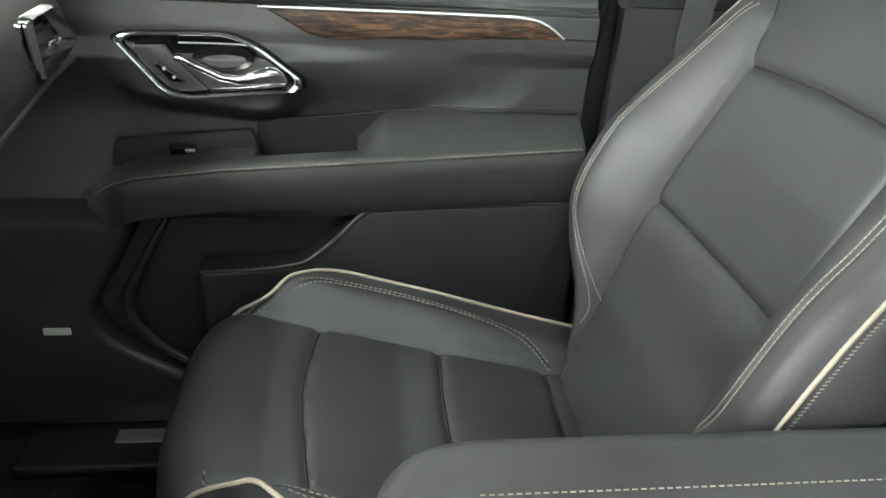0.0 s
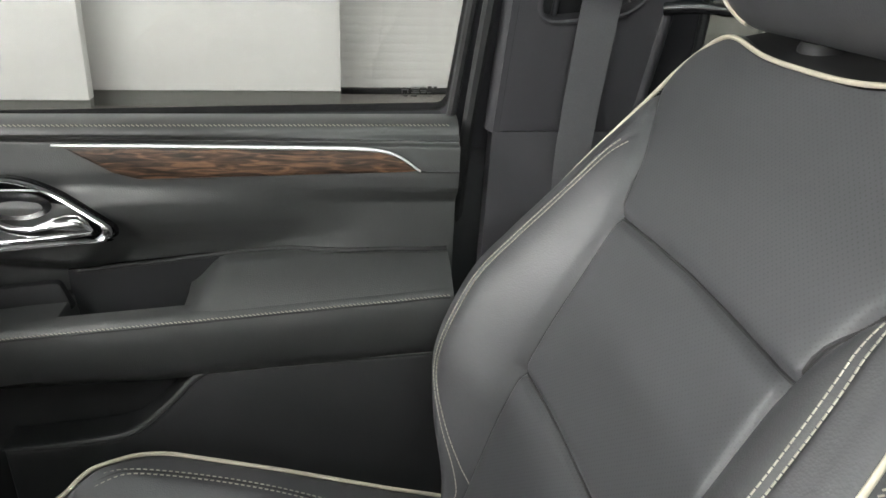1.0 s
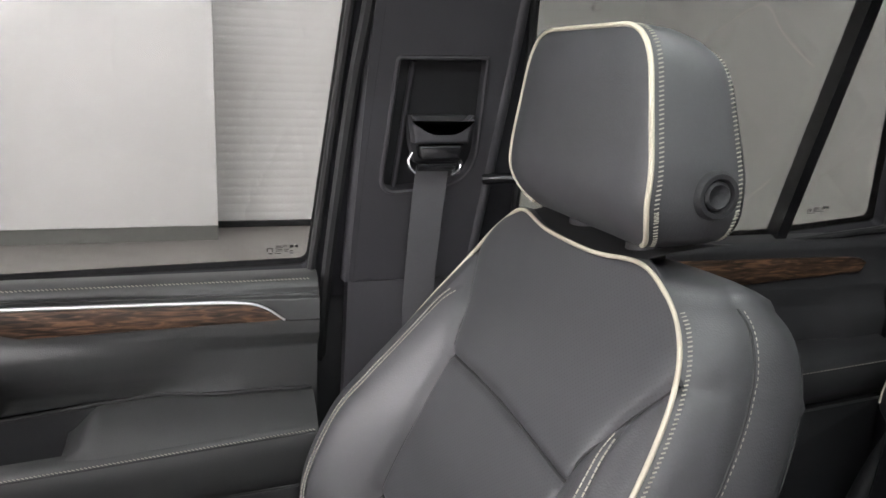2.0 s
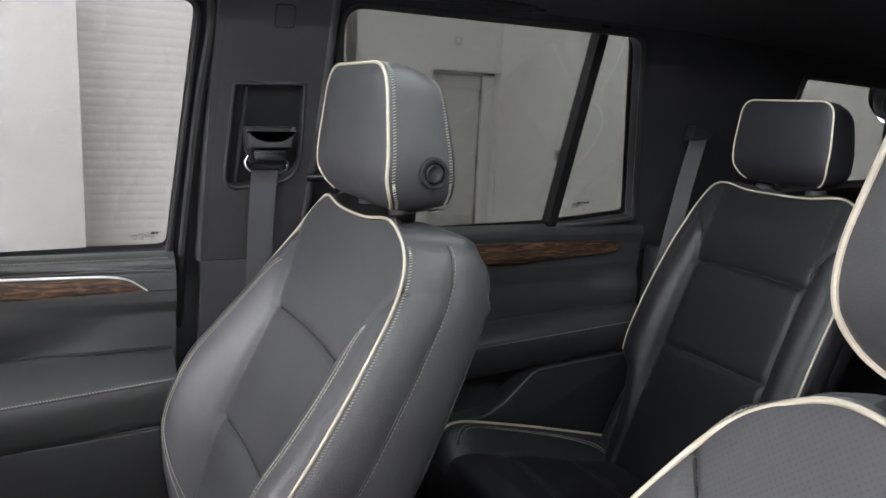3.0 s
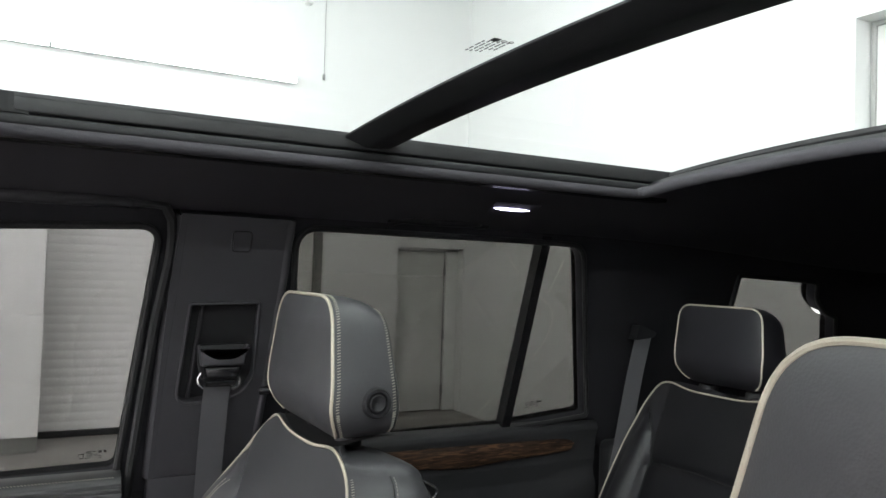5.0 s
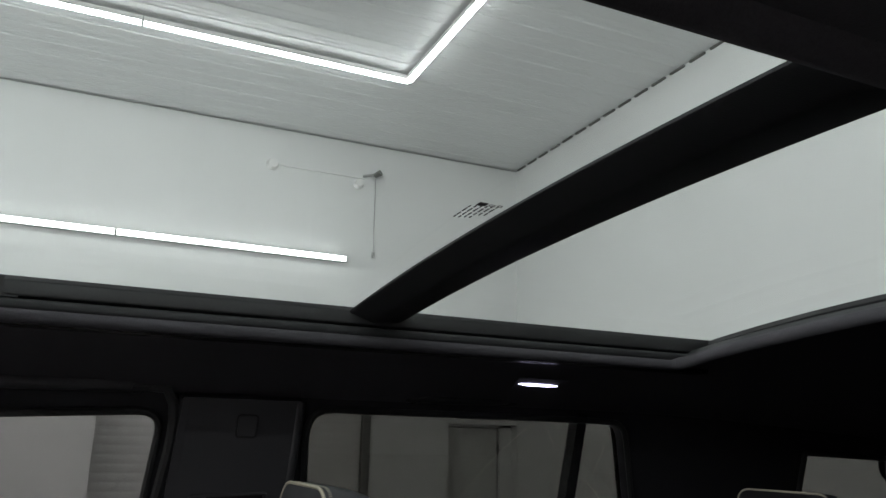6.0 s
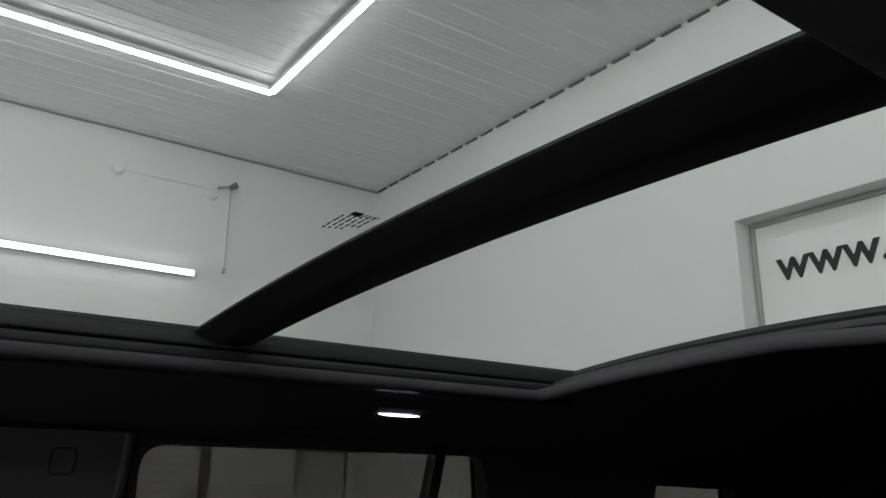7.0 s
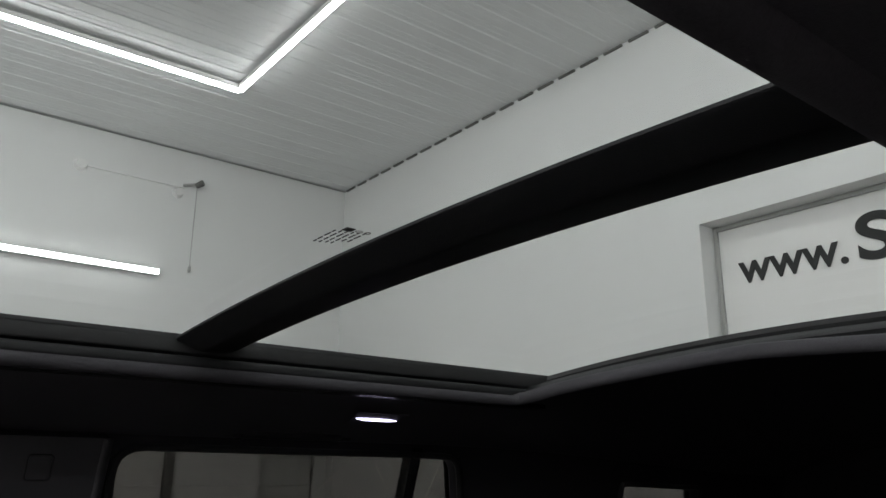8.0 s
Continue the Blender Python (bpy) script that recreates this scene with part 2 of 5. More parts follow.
def loft(rings, cap=True):
    """Quads between closed rings of equal length."""
    n = len(rings[0])
    v = [p for r in rings for p in r]
    f = []
    for j in range(len(rings) - 1):
        for i in range(n):
            k = (i + 1) % n
            f.append((j * n + i, j * n + k, (j + 1) * n + k, (j + 1) * n + i))
    if cap:
        f.append(tuple(range(n))[::-1])
        f.append(tuple((len(rings) - 1) * n + i for i in range(n)))
    return v, f


def merged(*geos):
    v, f = [], []
    for gv, gf in geos:
        f += [tuple(i + len(v) for i in q) for q in gf]
        v += [tuple(p) for p in gv]
    return v, f


def far(pt, line):
    """The distances of points (n, 2) from a polyline (m, 2)."""
    line = np.asarray(line, float)
    best = np.full(len(pt), 9.0)
    for a, b in zip(line[:-1], line[1:]):
        d = b - a
        t = np.clip(((pt - a) @ d) / (d @ d + 1e-12), 0, 1)
        best = np.minimum(best, np.linalg.norm(pt - a - t[:, None] * d, axis=1))
    return best


def step(a, b, x):
    t = np.clip((x - a) / (b - a), 0, 1)
    return t * t * (3 - 2 * t)


# ---- the hall round the vehicle ----
FAR_Y, NEAR_Y, REAR_X, FRONT_X, HIGH = 7.33, -3.6, 4.8, -5.6, 5.1
structure("floor", box(FRONT_X - 0.2, REAR_X + 0.2, -FAR_Y - 0.2, FAR_Y + 0.4, -0.2, 0), CONCRETE, "smooth sealed grey concrete hall floor", False)


def wall_with_holes(x0, x1, z0, z1, holes, y0, y1):
    """A wall along x from y0 to y1 in depth, with rectangular holes (x0, x1, z0, z1), as butted blocks."""
    xs = sorted({x0, x1, *[h[0] for h in holes], *[h[1] for h in holes]})
    zs = sorted({z0, z1, *[h[2] for h in holes], *[h[3] for h in holes]})
    v, f = [], []

    def solid(i, k):
        if not (0 <= i < len(xs) - 1 and 0 <= k < len(zs) - 1):
            return False
        cx, cz = (xs[i] + xs[i + 1]) / 2, (zs[k] + zs[k + 1]) / 2
        return not any(h[0] < cx < h[1] and h[2] < cz < h[3] for h in holes)

    def quad(*p):
        f.append(tuple(range(len(v), len(v) + 4)))
        v.extend(p)

    for i in range(len(xs) - 1):
        for k in range(len(zs) - 1):
            if not solid(i, k):
                continue
            a, b, c, d = xs[i], xs[i + 1], zs[k], zs[k + 1]
            quad((a, y0, c), (b, y0, c), (b, y0, d), (a, y0, d))
            quad((b, y1, c), (a, y1, c), (a, y1, d), (b, y1, d))
            if not solid(i - 1, k):
                quad((a, y0, c), (a, y0, d), (a, y1, d), (a, y1, c))
            if not solid(i + 1, k):
                quad((b, y0, c), (b, y1, c), (b, y1, d), (b, y0, d))
            if not solid(i, k - 1):
                quad((a, y0, c), (a, y1, c), (b, y1, c), (b, y0, c))
            if not solid(i, k + 1):
                quad((a, y0, d), (b, y0, d), (b, y1, d), (a, y1, d))
    return v, f


NICHE = (3.92, 4.79, 0.0, 1.95)
structure("wall_north", wall_with_holes(FRONT_X, REAR_X, 0, HIGH, [NICHE, (0.3, 2.95, 0.0, 3.0)], FAR_Y, FAR_Y + 0.3), WALL, "smooth white painted hall wall", False)
# South and west walls are unseen, set close so their added lamps reach inside.
structure("wall_south", box(FRONT_X, REAR_X, NEAR_Y - 0.2, NEAR_Y, 0, HIGH), WALL, "plain white unseen wall, set close for the added lamps", False)
structure("wall_west", box(FRONT_X - 0.2, FRONT_X, -FAR_Y - 0.2, FAR_Y + 0.2, 0, HIGH), WALL, "plain white unseen wall, set close for the added lamps", False)


def turn_wall(geo):
    """Swap x and y of a wall made along x."""
    v, f = geo
    return [(p[1], p[0], p[2]) for p in v], [q[::-1] for q in f]


structure("wall_east", turn_wall(wall_with_holes(NEAR_Y, FAR_Y, 0, HIGH, [(-4.5, 2.37, 2.4, 3.4)], REAR_X, REAR_X + 0.3)), WALL, "white painted hall wall with a sign recess", False)


def ribbed_ceiling():
    ys, y = [], -FAR_Y
    while y < FAR_Y:
        ys += [(y + a, b) for a, b in ((0, 0), (0.048, 0), (0.054, -0.0025), (0.07, -0.0025), (0.076, 0), (0.112, 0), (0.118, -0.0025), (0.134, -0.0025), (0.14, 0), (0.17, 0), (0.18, -0.0065), (0.226, -0.0065), (0.236, 0))]
        y += 0.26
    v, f = [], []
    for y, d in ys:
        for x in (FRONT_X, REAR_X):
            v.append((x, min(y, FAR_Y), HIGH + d))
    for i in range(len(ys) - 1):
        f.append((2 * i, 2 * i + 2, 2 * i + 3, 2 * i + 1))
    top = merged((v, f), ([(FRONT_X, -FAR_Y, HIGH + 0.1), (REAR_X, -FAR_Y, HIGH + 0.1), (REAR_X, FAR_Y, HIGH + 0.1), (FRONT_X, FAR_Y, HIGH + 0.1)], [(0, 1, 2, 3)]))
    return top


structure("ceiling", ribbed_ceiling(), CEILING, "pale grey ribbed sheet metal ceiling", False)


def light_tube(x0, y0, x1, y1, z, name_group):
    """A channel on the wall or ceiling with a glowing half-round lens."""
    a, b = Vector((x0, y0, z)), Vector((x1, y1, z))
    d = (b - a).normalized()
    a, b = a + d * 0.012, b - d * 0.012
    n = {"ceiling tubes": Vector((0, 0, -1)), "end wall tubes": Vector((1, 0, 0))}.get(name_group, Vector((0, -1 if y0 > 0 else 1, 0)))
    side = d.cross(n)
    root = thing("tube_lamp", (a + b) / 2, "lit white linear tube lamp of the hall rows and added fill rows", "lamp", name_group)
    half = [(0.027 * math.cos(t), 0.026 * math.sin(t)) for t in np.linspace(0, math.pi, 13)]
    part("lens", loft([[p + side * u + n * w for u, w in half] for p in (a, b)]), {"end wall tubes": TUBE_FILL, "near wall tubes": TUBE_FILL, "wall tubes": TUBE_LOW}.get(name_group, TUBE_FILL if y0 < 0 or x0 < -3 else TUBE), root, "glowing white half-round lens")
    chan = [(0.031, -0.001), (0.031, -0.045), (-0.031, -0.045), (-0.031, -0.001)]
    part("channel", loft([[p + side * u + n * w for u, w in chan] for p in (a, b)]), PANEL, root, "white metal channel", False)
    cap = [(0.031 * math.cos(t), 0.03 * math.sin(t)) for t in np.linspace(0, math.pi, 9)] + [(-0.032, -0.046), (0.032, -0.046)]
    for e, k in ((a, -1), (b, 1)):
        part("end_cap", loft([[e + side * u + n * w + d * o for u, w in cap] for o in (0.0, 0.006 * k)]), PANEL, root, "", False)
    return root


for i in range(3):
    x0, x1 = 2.62 - 2.36 * (i + 1), 2.62 - 2.36 * i
    light_tube(x0, 5.52, x1, 5.52, HIGH - 0.07, "ceiling tubes")
    light_tube(x0, FAR_Y - 0.06, x1, FAR_Y - 0.06, 3.68, "wall tubes")
    # Near-side rows from here are unseen, added as fill through the open doorway.
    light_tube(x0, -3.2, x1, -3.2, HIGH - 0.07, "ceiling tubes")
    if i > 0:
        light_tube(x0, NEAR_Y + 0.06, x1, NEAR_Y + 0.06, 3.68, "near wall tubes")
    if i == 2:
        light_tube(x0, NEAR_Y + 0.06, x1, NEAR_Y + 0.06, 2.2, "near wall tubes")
for i in range(3):
    light_tube(2.62, 5.5 - 2.36 * (i + 1), 2.62, 5.5 - 2.36 * i, HIGH - 0.07, "ceiling tubes")
    # Unseen front ceiling rows, added as fill through the windscreen.
    for x in (-4.46, -3.3):
        light_tube(x, 3.2 - 2.36 * (i + 1), x, 3.2 - 2.36 * i, HIGH - 0.07, "ceiling tubes")

# Unseen end wall lamps, added to brighten the fronts of the seats.
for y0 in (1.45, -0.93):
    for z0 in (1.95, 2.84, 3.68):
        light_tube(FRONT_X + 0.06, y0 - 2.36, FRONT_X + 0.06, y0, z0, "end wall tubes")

# roller shutter between the partition and the door
shutter = thing("roller_shutter", (1.6, FAR_Y + 0.05, 0), "closed white ribbed roller shutter door", "shutter")
rows = []
z = 0.0
while z < 3.0:
    rows += [(z, 0.0), (z + 0.016, -0.0016), (z + 0.038, -0.0024), (z + 0.06, -0.0016), (z + 0.076, 0.0)]
    z += 0.084
part("curtain", sheet(lambda a, b: (a, FAR_Y + 0.05 + rows[int(b)][1], rows[int(b)][0] + 0.06), [0.28, 1.2, 2.0, 2.97], range(len(rows))), SHUTTER, shutter, "", False)
part("bottom_seal", box(0.28, 2.97, FAR_Y + 0.01, FAR_Y + 0.09, 0.0, 0.06, 0.006), RUBBER, shutter, "black rubber floor seal")
part("guide_rail", box(2.9, 2.99, FAR_Y - 0.03, FAR_Y + 0.03, 0, 3.05, 0.004), GREY_BASE, shutter)

# white standing partition
for a, b, y in ((-1.9, 0.3, 6.78), (-4.2, -1.72, 6.36)):
    p = thing("partition_panel", ((a + b) / 2, y, 0), "white flat partition panel standing on the floor", "partition", "partition panels")
    part("board", box(a, b, y, y + 0.14, 0.14, 2.55, 0.004), PANEL, p)
    part("base", box(a, b, y + 0.02, y + 0.12, 0.0, 0.14), GREY_BASE, p, "grey recessed base")

# white service door in its niche
d = thing("door_1", (4.36, FAR_Y + 0.2, 0), "closed white flush service door in a niche", "door", kind="structure")
part("leaf", box(3.945, 4.61, FAR_Y + 0.16, FAR_Y + 0.2, 0.01, 1.91, 0.004), DOOR_PAINT, d)
part("gap", box(4.611, 4.629, FAR_Y + 0.17, FAR_Y + 0.2, 0.01, 1.92), GREY_BASE, d, "dark gap beside the leaf", False)
part("jamb", box(4.63, 4.79, FAR_Y + 0.13, FAR_Y + 0.22, 0, 1.95, 0.003), WALL, d)
part("lintel", box(3.92, 4.79, FAR_Y + 0.13, FAR_Y + 0.22, 1.92, 1.95, 0.003), WALL, d)
part("backing", box(3.90, 4.8, FAR_Y + 0.23, FAR_Y + 0.3, 0, 1.97), WALL, d)
for z in (0.25, 0.92, 1.68):
    part("hinge", tube([(4.62, FAR_Y + 0.15, z - 0.06), (4.62, FAR_Y + 0.15, z + 0.06)], 0.018, 8), GREY_BASE, d, "dark hinge")

# cord and bracket of the camera on the far wall
w = thing("wall_camera", (2.9, FAR_Y - 0.05, 4.7), "small grey wall bracket with a hanging cord", "wall fitting")
part("bracket", tube([(2.78, FAR_Y - 0.01, 4.69), (2.92, FAR_Y - 0.09, 4.71)], 0.016, 8), FIXTURE, w)
part("head", tube([(2.9, FAR_Y - 0.08, 4.69), (2.95, FAR_Y - 0.14, 4.72)], [0.03, 0.036], 12), GREY_BASE, w, "dark lens end")
part("cord", tube([(2.93, FAR_Y - 0.02, 4.68), (2.935, FAR_Y - 0.02, 3.78)], 0.004, 6), FIXTURE, w)
part("weight", tube([(2.935, FAR_Y - 0.02, 3.8), (2.935, FAR_Y - 0.02, 3.74)], 0.016, 8), FIXTURE, w)
part("cable", tube(smooth_line([(1.78, FAR_Y - 0.015, 4.66), (2.2, FAR_Y - 0.015, 4.66), (2.8, FAR_Y - 0.015, 4.66)], 12), 0.008, 6), PANEL, w)
part("dome", tube([(1.74, FAR_Y, 4.66), (1.74, FAR_Y - 0.06, 4.66)], [0.07, 0.05], 16), PANEL, w)
part("dome", tube([(2.73, FAR_Y, 4.59), (2.73, FAR_Y - 0.06, 4.59)], [0.06, 0.042], 16), PANEL, w)

# round sensor over the door, switch on the rear wall, dark gaps where the ceiling meets the walls
sn = thing("wall_sensor", (4.21, FAR_Y, 2.284), "small round white sensor on the hall wall", "sensor")
part("base", tube([(4.21, FAR_Y, 2.284), (4.21, FAR_Y - 0.025, 2.284)], 0.05, 20), FIXTURE, sn)
part("cover", tube([(4.21, FAR_Y - 0.025, 2.284), (4.21, FAR_Y - 0.05, 2.284)], [0.042, 0.025], 20), PANEL, sn, "domed white cover")
sw = thing("light_switch", (REAR_X, 6.06, 1.1), "small grey switch on the rear hall wall", "switch")
part("plate", box(REAR_X - 0.03, REAR_X, 6.03, 6.09, 1.05, 1.15, 0.004), GREY_BASE, sw)
part("rocker", box(REAR_X - 0.036, REAR_X - 0.03, 6.042, 6.078, 1.07, 1.13, 0.002), FIXTURE, sw)
gaps = []
y = NEAR_Y
while y < FAR_Y - 0.2:
    gaps.append(box(REAR_X - 0.022, REAR_X - 0.002, y + 0.02, y + 0.21, HIGH - 0.026, HIGH - 0.0085))
    y += 0.26
structure("trim_7", join(*gaps), GREY_BASE, "row of dark gaps under the ribbed ceiling edge", False, "trim")
structure("trim_8", box(FRONT_X, REAR_X, FAR_Y - 0.016, FAR_Y - 0.002, HIGH - 0.02, HIGH - 0.0085, 0.003), FIXTURE, "grey corner profile under the ceiling", False, "trim")

# sign in the recess of the rear wall
sg = thing("wall_sign", (REAR_X + 0.2, -1, 2.9), "white sign board with black web address lettering", "sign")
part("board", box(REAR_X + 0.18, REAR_X + 0.3, -4.5, 2.37, 2.38, 3.42), PANEL, sg)
for txt, size, wide, y, z in (("www.", 0.31, 1.0, 2.2, 2.97), ("S", 0.40, 1.3, 1.42, 2.965)):
    cu = bpy.data.curves.new("lettering", "FONT")
    cu.body, cu.size, cu.extrude, cu.offset = txt, size, 0.004, 0.004 if wide == 1.0 else 0.009
    cu.materials.append(INK)
    t = new("lettering", cu)
    t.parent = sg
    t.matrix_basis = Matrix.Translation(Vector((REAR_X + 0.174, y, z)) - Vector(sg.location)) @ pose(0, 0, 0, 90, 0, -90) @ Matrix.Diagonal((wide, 1, 1, 1))
for y0, y1, z0, z1 in ((2.335, 2.365, 2.402, 3.398), (-4.48, 2.335, 3.368, 3.398), (-4.48, 2.335, 2.402, 2.432)):
    part("frame", box(REAR_X + 0.155, REAR_X + 0.179, y0, y1, z0, z1, 0.003), FIXTURE, sg, "grey metal frame bar")
part("letter_bar", box(REAR_X + 0.172, REAR_X + 0.18, 0.98, 1.065, 2.965, 3.255), INK, sg, "black upright bar", False)

# ---- the vehicle's shell ----
def side_plate(outline, y_off=0.0, thick=0.03, r=0.004, sgn=1):
    """A plate in the leaning side plane, its outline in (x, z)."""
    pts = [(x, sgn * (0.87 - 0.32 * (z - 1.30) + y_off), z) for x, z in outline]
    n = Vector((0, sgn, 0.32)).normalized()
    bm = prism(pts, n * thick)
    return bm


def rounded(points, r, seg=5):
    """A polygon with rounded corners."""
    out = []
    n = len(points)
    for i, p in enumerate(points):
        a, b, c = (np.array(points[j % n], float) for j in (i - 1, i, i + 1))
        rr = r[i] if isinstance(r, (list, tuple)) else r
        u, w = (a - b) / np.linalg.norm(a - b), (c - b) / np.linalg.norm(c - b)
        for k in range(seg + 1):
            t = k / seg
            out.append(tuple((1 - t) ** 2 * (b + u * rr) + 2 * t * (1 - t) * b + t * t * (b + w * rr)))
    return out


def holed_plate(outer, holes, place, depth):
    """A plate with holes: outlines in two coordinates, placed in space by place(a, b), thickened by the vector depth."""
    bm = bmesh.new()
    loops = []
    for pts in (outer, *holes):
        vs = [bm.verts.new(place(*p)) for p in pts]
        loops.append(vs)
        for a, b in zip(vs, vs[1:] + vs[:1]):
            bm.edges.new((a, b))
    bmesh.ops.triangle_fill(bm, use_beauty=True, use_dissolve=False, edges=bm.edges[:])
    faces = bm.faces[:]
    got = bmesh.ops.extrude_face_region(bm, geom=faces, use_keep_orig=True)
    bmesh.ops.translate(bm, vec=depth, verts=[g for g in got["geom"] if isinstance(g, bmesh.types.BMVert)])
    bmesh.ops.recalc_face_normals(bm, faces=bm.faces)
    return bm


def lean(sgn=1, off=0.0):
    return lambda x, z: Vector((x, sgn * (0.87 - 0.32 * (z - 1.30) + off), z))


W_FRONT = rounded([(-0.80, 1.249), (0.338, 1.275), (0.380, 1.738), (-0.38, 1.70)], [0.02, 0.015, 0.04, 0.05])
W_REAR = rounded([(0.665, 1.286), (0.98, 1.294), (1.20, 1.299), (1.44, 1.322), (1.308, 1.745), (1.20, 1.748), (0.62, 1.75)], [0.03, 0.02, 0.02, 0.015, 0.035, 0.02, 0.05])
W_QUARTER = rounded([(1.85, 1.38), (2.36, 1.40), (2.345, 1.50), (2.31, 1.578), (2.25, 1.592), (2.195, 1.63), (2.178, 1.68), (1.85, 1.691)], [0.03, 0.03, 0.02, 0.012, 0.02, 0.02, 0.012, 0.01])
SIDE_OUT = [(-1.15, 1.235), (2.62, 1.235), (2.62, 1.80), (-0.55, 1.80)]
N_SIDE = Vector((0, 1, 0.32)).normalized()
# The right frames carry the cloth copy with shade in its colour.
structure("wall_right", holed_plate(SIDE_OUT, [W_FRONT, W_REAR, W_QUARTER], lean(), N_SIDE * 0.05), SIDE_SHADED, "dark inner window frames of the vehicle side", False, "side panel")
D_OPEN = rounded([(-0.78, 1.275), (0.44, 1.275), (0.47, 1.745), (-0.36, 1.73)], 0.03)
structure("wall_left", holed_plate(SIDE_OUT, [D_OPEN, W_REAR, W_QUARTER], lean(-1), Vector((0, -1, 0.32)).normalized() * 0.05), PILLAR, "dark inner window frames of the vehicle side", False, "side panel")
structure("side_lower_left", join(box(0.45, 2.62, -0.93, -0.87, 0.42, 1.262), box(-1.15, -0.79, -0.93, -0.87, 0.42, 1.262), box(-0.79, 0.45, -0.93, -0.87, 0.40, 0.50)), TRIM_DARK, "dark lower side trim round the open doorway", False, "side panel")
structure("side_lower_right", join(box(-1.15, -0.2, 0.9, 0.95, 0.42, 1.262), box(0.05, 2.62, 0.9, 0.95, 0.42, 1.262), box(-0.2, 0.05, 0.9, 0.95, 0.42, 0.98), box(-0.2, 0.05, 0.9, 0.95, 1.1, 1.262), box(-0.2, 0.05, 0.942, 0.95, 0.98, 1.1)), TRIM_DARK, "dark outer door skin", False, "side panel")


def pane(name, outline, mat, label, sgn=1, off=0.03):
    ob = structure(name, holed_plate(outline, [], lean(sgn, off), Vector((0, sgn, 0.32)).normalized() * 0.004), mat, label, False, "window")
    return ob


pane("window_1", W_FRONT, CLEAR, "clear side window glass of the front door")
pane("window_2", W_REAR, TINTED, "dark tinted side window glass of the rear door")
pane("window_3", W_QUARTER, TINTED, "dark tinted rear quarter window glass")
pane("window_4", W_REAR, TINTED, "dark tinted side window glass of the rear door", -1)
pane("window_5", W_QUARTER, TINTED, "dark tinted rear quarter window glass", -1)

# the bar between the two panes of the rear door, and the rubber seals round the windows
structure("window_bar", side_plate([(1.188, 1.30), (1.211, 1.30), (1.213, 1.76), (1.190, 1.76)], -0.004, 0.03), BLACK, "black upright bar between two panes", False, "window bar")


def seal_line(outline, sgn=1, off=-0.004):
    return [lean(sgn, off)(*p) for p in outline]


for k, o in ((1, W_FRONT), (2, W_REAR), (3, W_QUARTER)):
    structure(f"trim_{k}", tube(seal_line(o), 0.0065, 8, True), RUBBER, "black rubber window seal", True, "seal")
# the door seal beside the pillar
structure("trim_4", tube(smooth_line([lean(1, -0.018)(x, z) for x, z in ((0.36, 0.95), (0.358, 1.15), (0.362, 1.30), (0.38, 1.55), (0.397, 1.70), (0.385, 1.765), (0.33, 1.775), (0.0, 1.77), (-0.35, 1.74))], 60), 0.009, 8), RUBBER, "black rubber door seal", True, "seal")

# writing etched on the panes
for name, x, z in (("glass_mark", 0.275, 1.305), ("glass_mark", 1.262, 1.35)):
    gm = thing(name, lean(1, 0.026)(x, z), "small dark maker's marks etched on the glass", "glass mark")
    for i, (a, b, c, dd) in enumerate(((0.002, 0.0, 0.006, 0.0012), (0.012, 0.0, 0.009, 0.0012), (0.0, 0.0035, 0.0012, 0.005), (0.0075, 0.0035, 0.0012, 0.005), (0.0, 0.0085, 0.009, 0.0012), (0.013, 0.004, 0.011, 0.001), (0.026, 0.004, 0.006, 0.001), (0.014, 0.0065, 0.009, 0.001), (0.025, 0.0068, 0.008, 0.001), (0.012, 0.0095, 0.012, 0.0012), (0.013, 0.0125, 0.008, 0.001), (0.024, 0.0125, 0.006, 0.001), (0.034, 0.010, 0.0055, 0.0045), (0.034, 0.004, 0.005, 0.0012), (0.034, 0.0, 0.006, 0.001), (0.0425, 0.0102, 0.004, 0.0042))):
        part("mark", side_plate([(x + a, z + b), (x + a + c, z + b), (x + a + c, z + b + dd), (x + a, z + b + dd)], 0.024, 0.001), INK, gm, "", False)

# ---- middle pillar with the belt ----
pil = thing("pillar_trim", (0.49, 0.85, 0.9), "black grained middle pillar trim with a recess", "pillar trim", kind="structure")
P_OUT = [(0.392, 1.2685), (0.398, 1.62), (0.408, 1.76), (0.605, 1.76), (0.602, 1.70), (0.585, 1.2685)]
P_REC = rounded([(0.427, 1.41), (0.568, 1.425), (0.562, 1.606), (0.437, 1.602)], [0.03, 0.055, 0.006, 0.006], 8)
part("upper_cover", holed_plate(P_OUT, [P_REC], lean(1, -0.03), N_SIDE * 0.03), PILLAR, pil, "", False)
part("recess", holed_plate(P_REC, [], lean(1, -0.006), N_SIDE * 0.005), TRIM_DARK, pil, "dark recessed slide of the belt guide", False)
part("recess_edge", tube([lean(1, -0.03)(*p) for p in P_REC], 0.0035, 8, True), PILLAR, pil)
part("lower_cover", holed_plate([(0.375, 0.52), (0.392, 1.267), (0.585, 1.267), (0.60, 0.52)], [], lambda x, z: Vector((x, 0.851 + 0.03 * (1.267 - z), z)), Vector((0, 0.03, 0))), PILLAR, pil, "", False)
part("recess_rib", tube([lean(1, -0.012)(0.452, 1.42), lean(1, -0.012)(0.462, 1.598)], 0.004, 8), PILLAR, pil)
part("edge_roll", tube(smooth_line([lean(1, -0.0145)(x, z) for x, z in ((0.398, 1.27), (0.402, 1.45), (0.41, 1.62), (0.416, 1.76))], 30), 0.015, 14), PILLAR, pil)
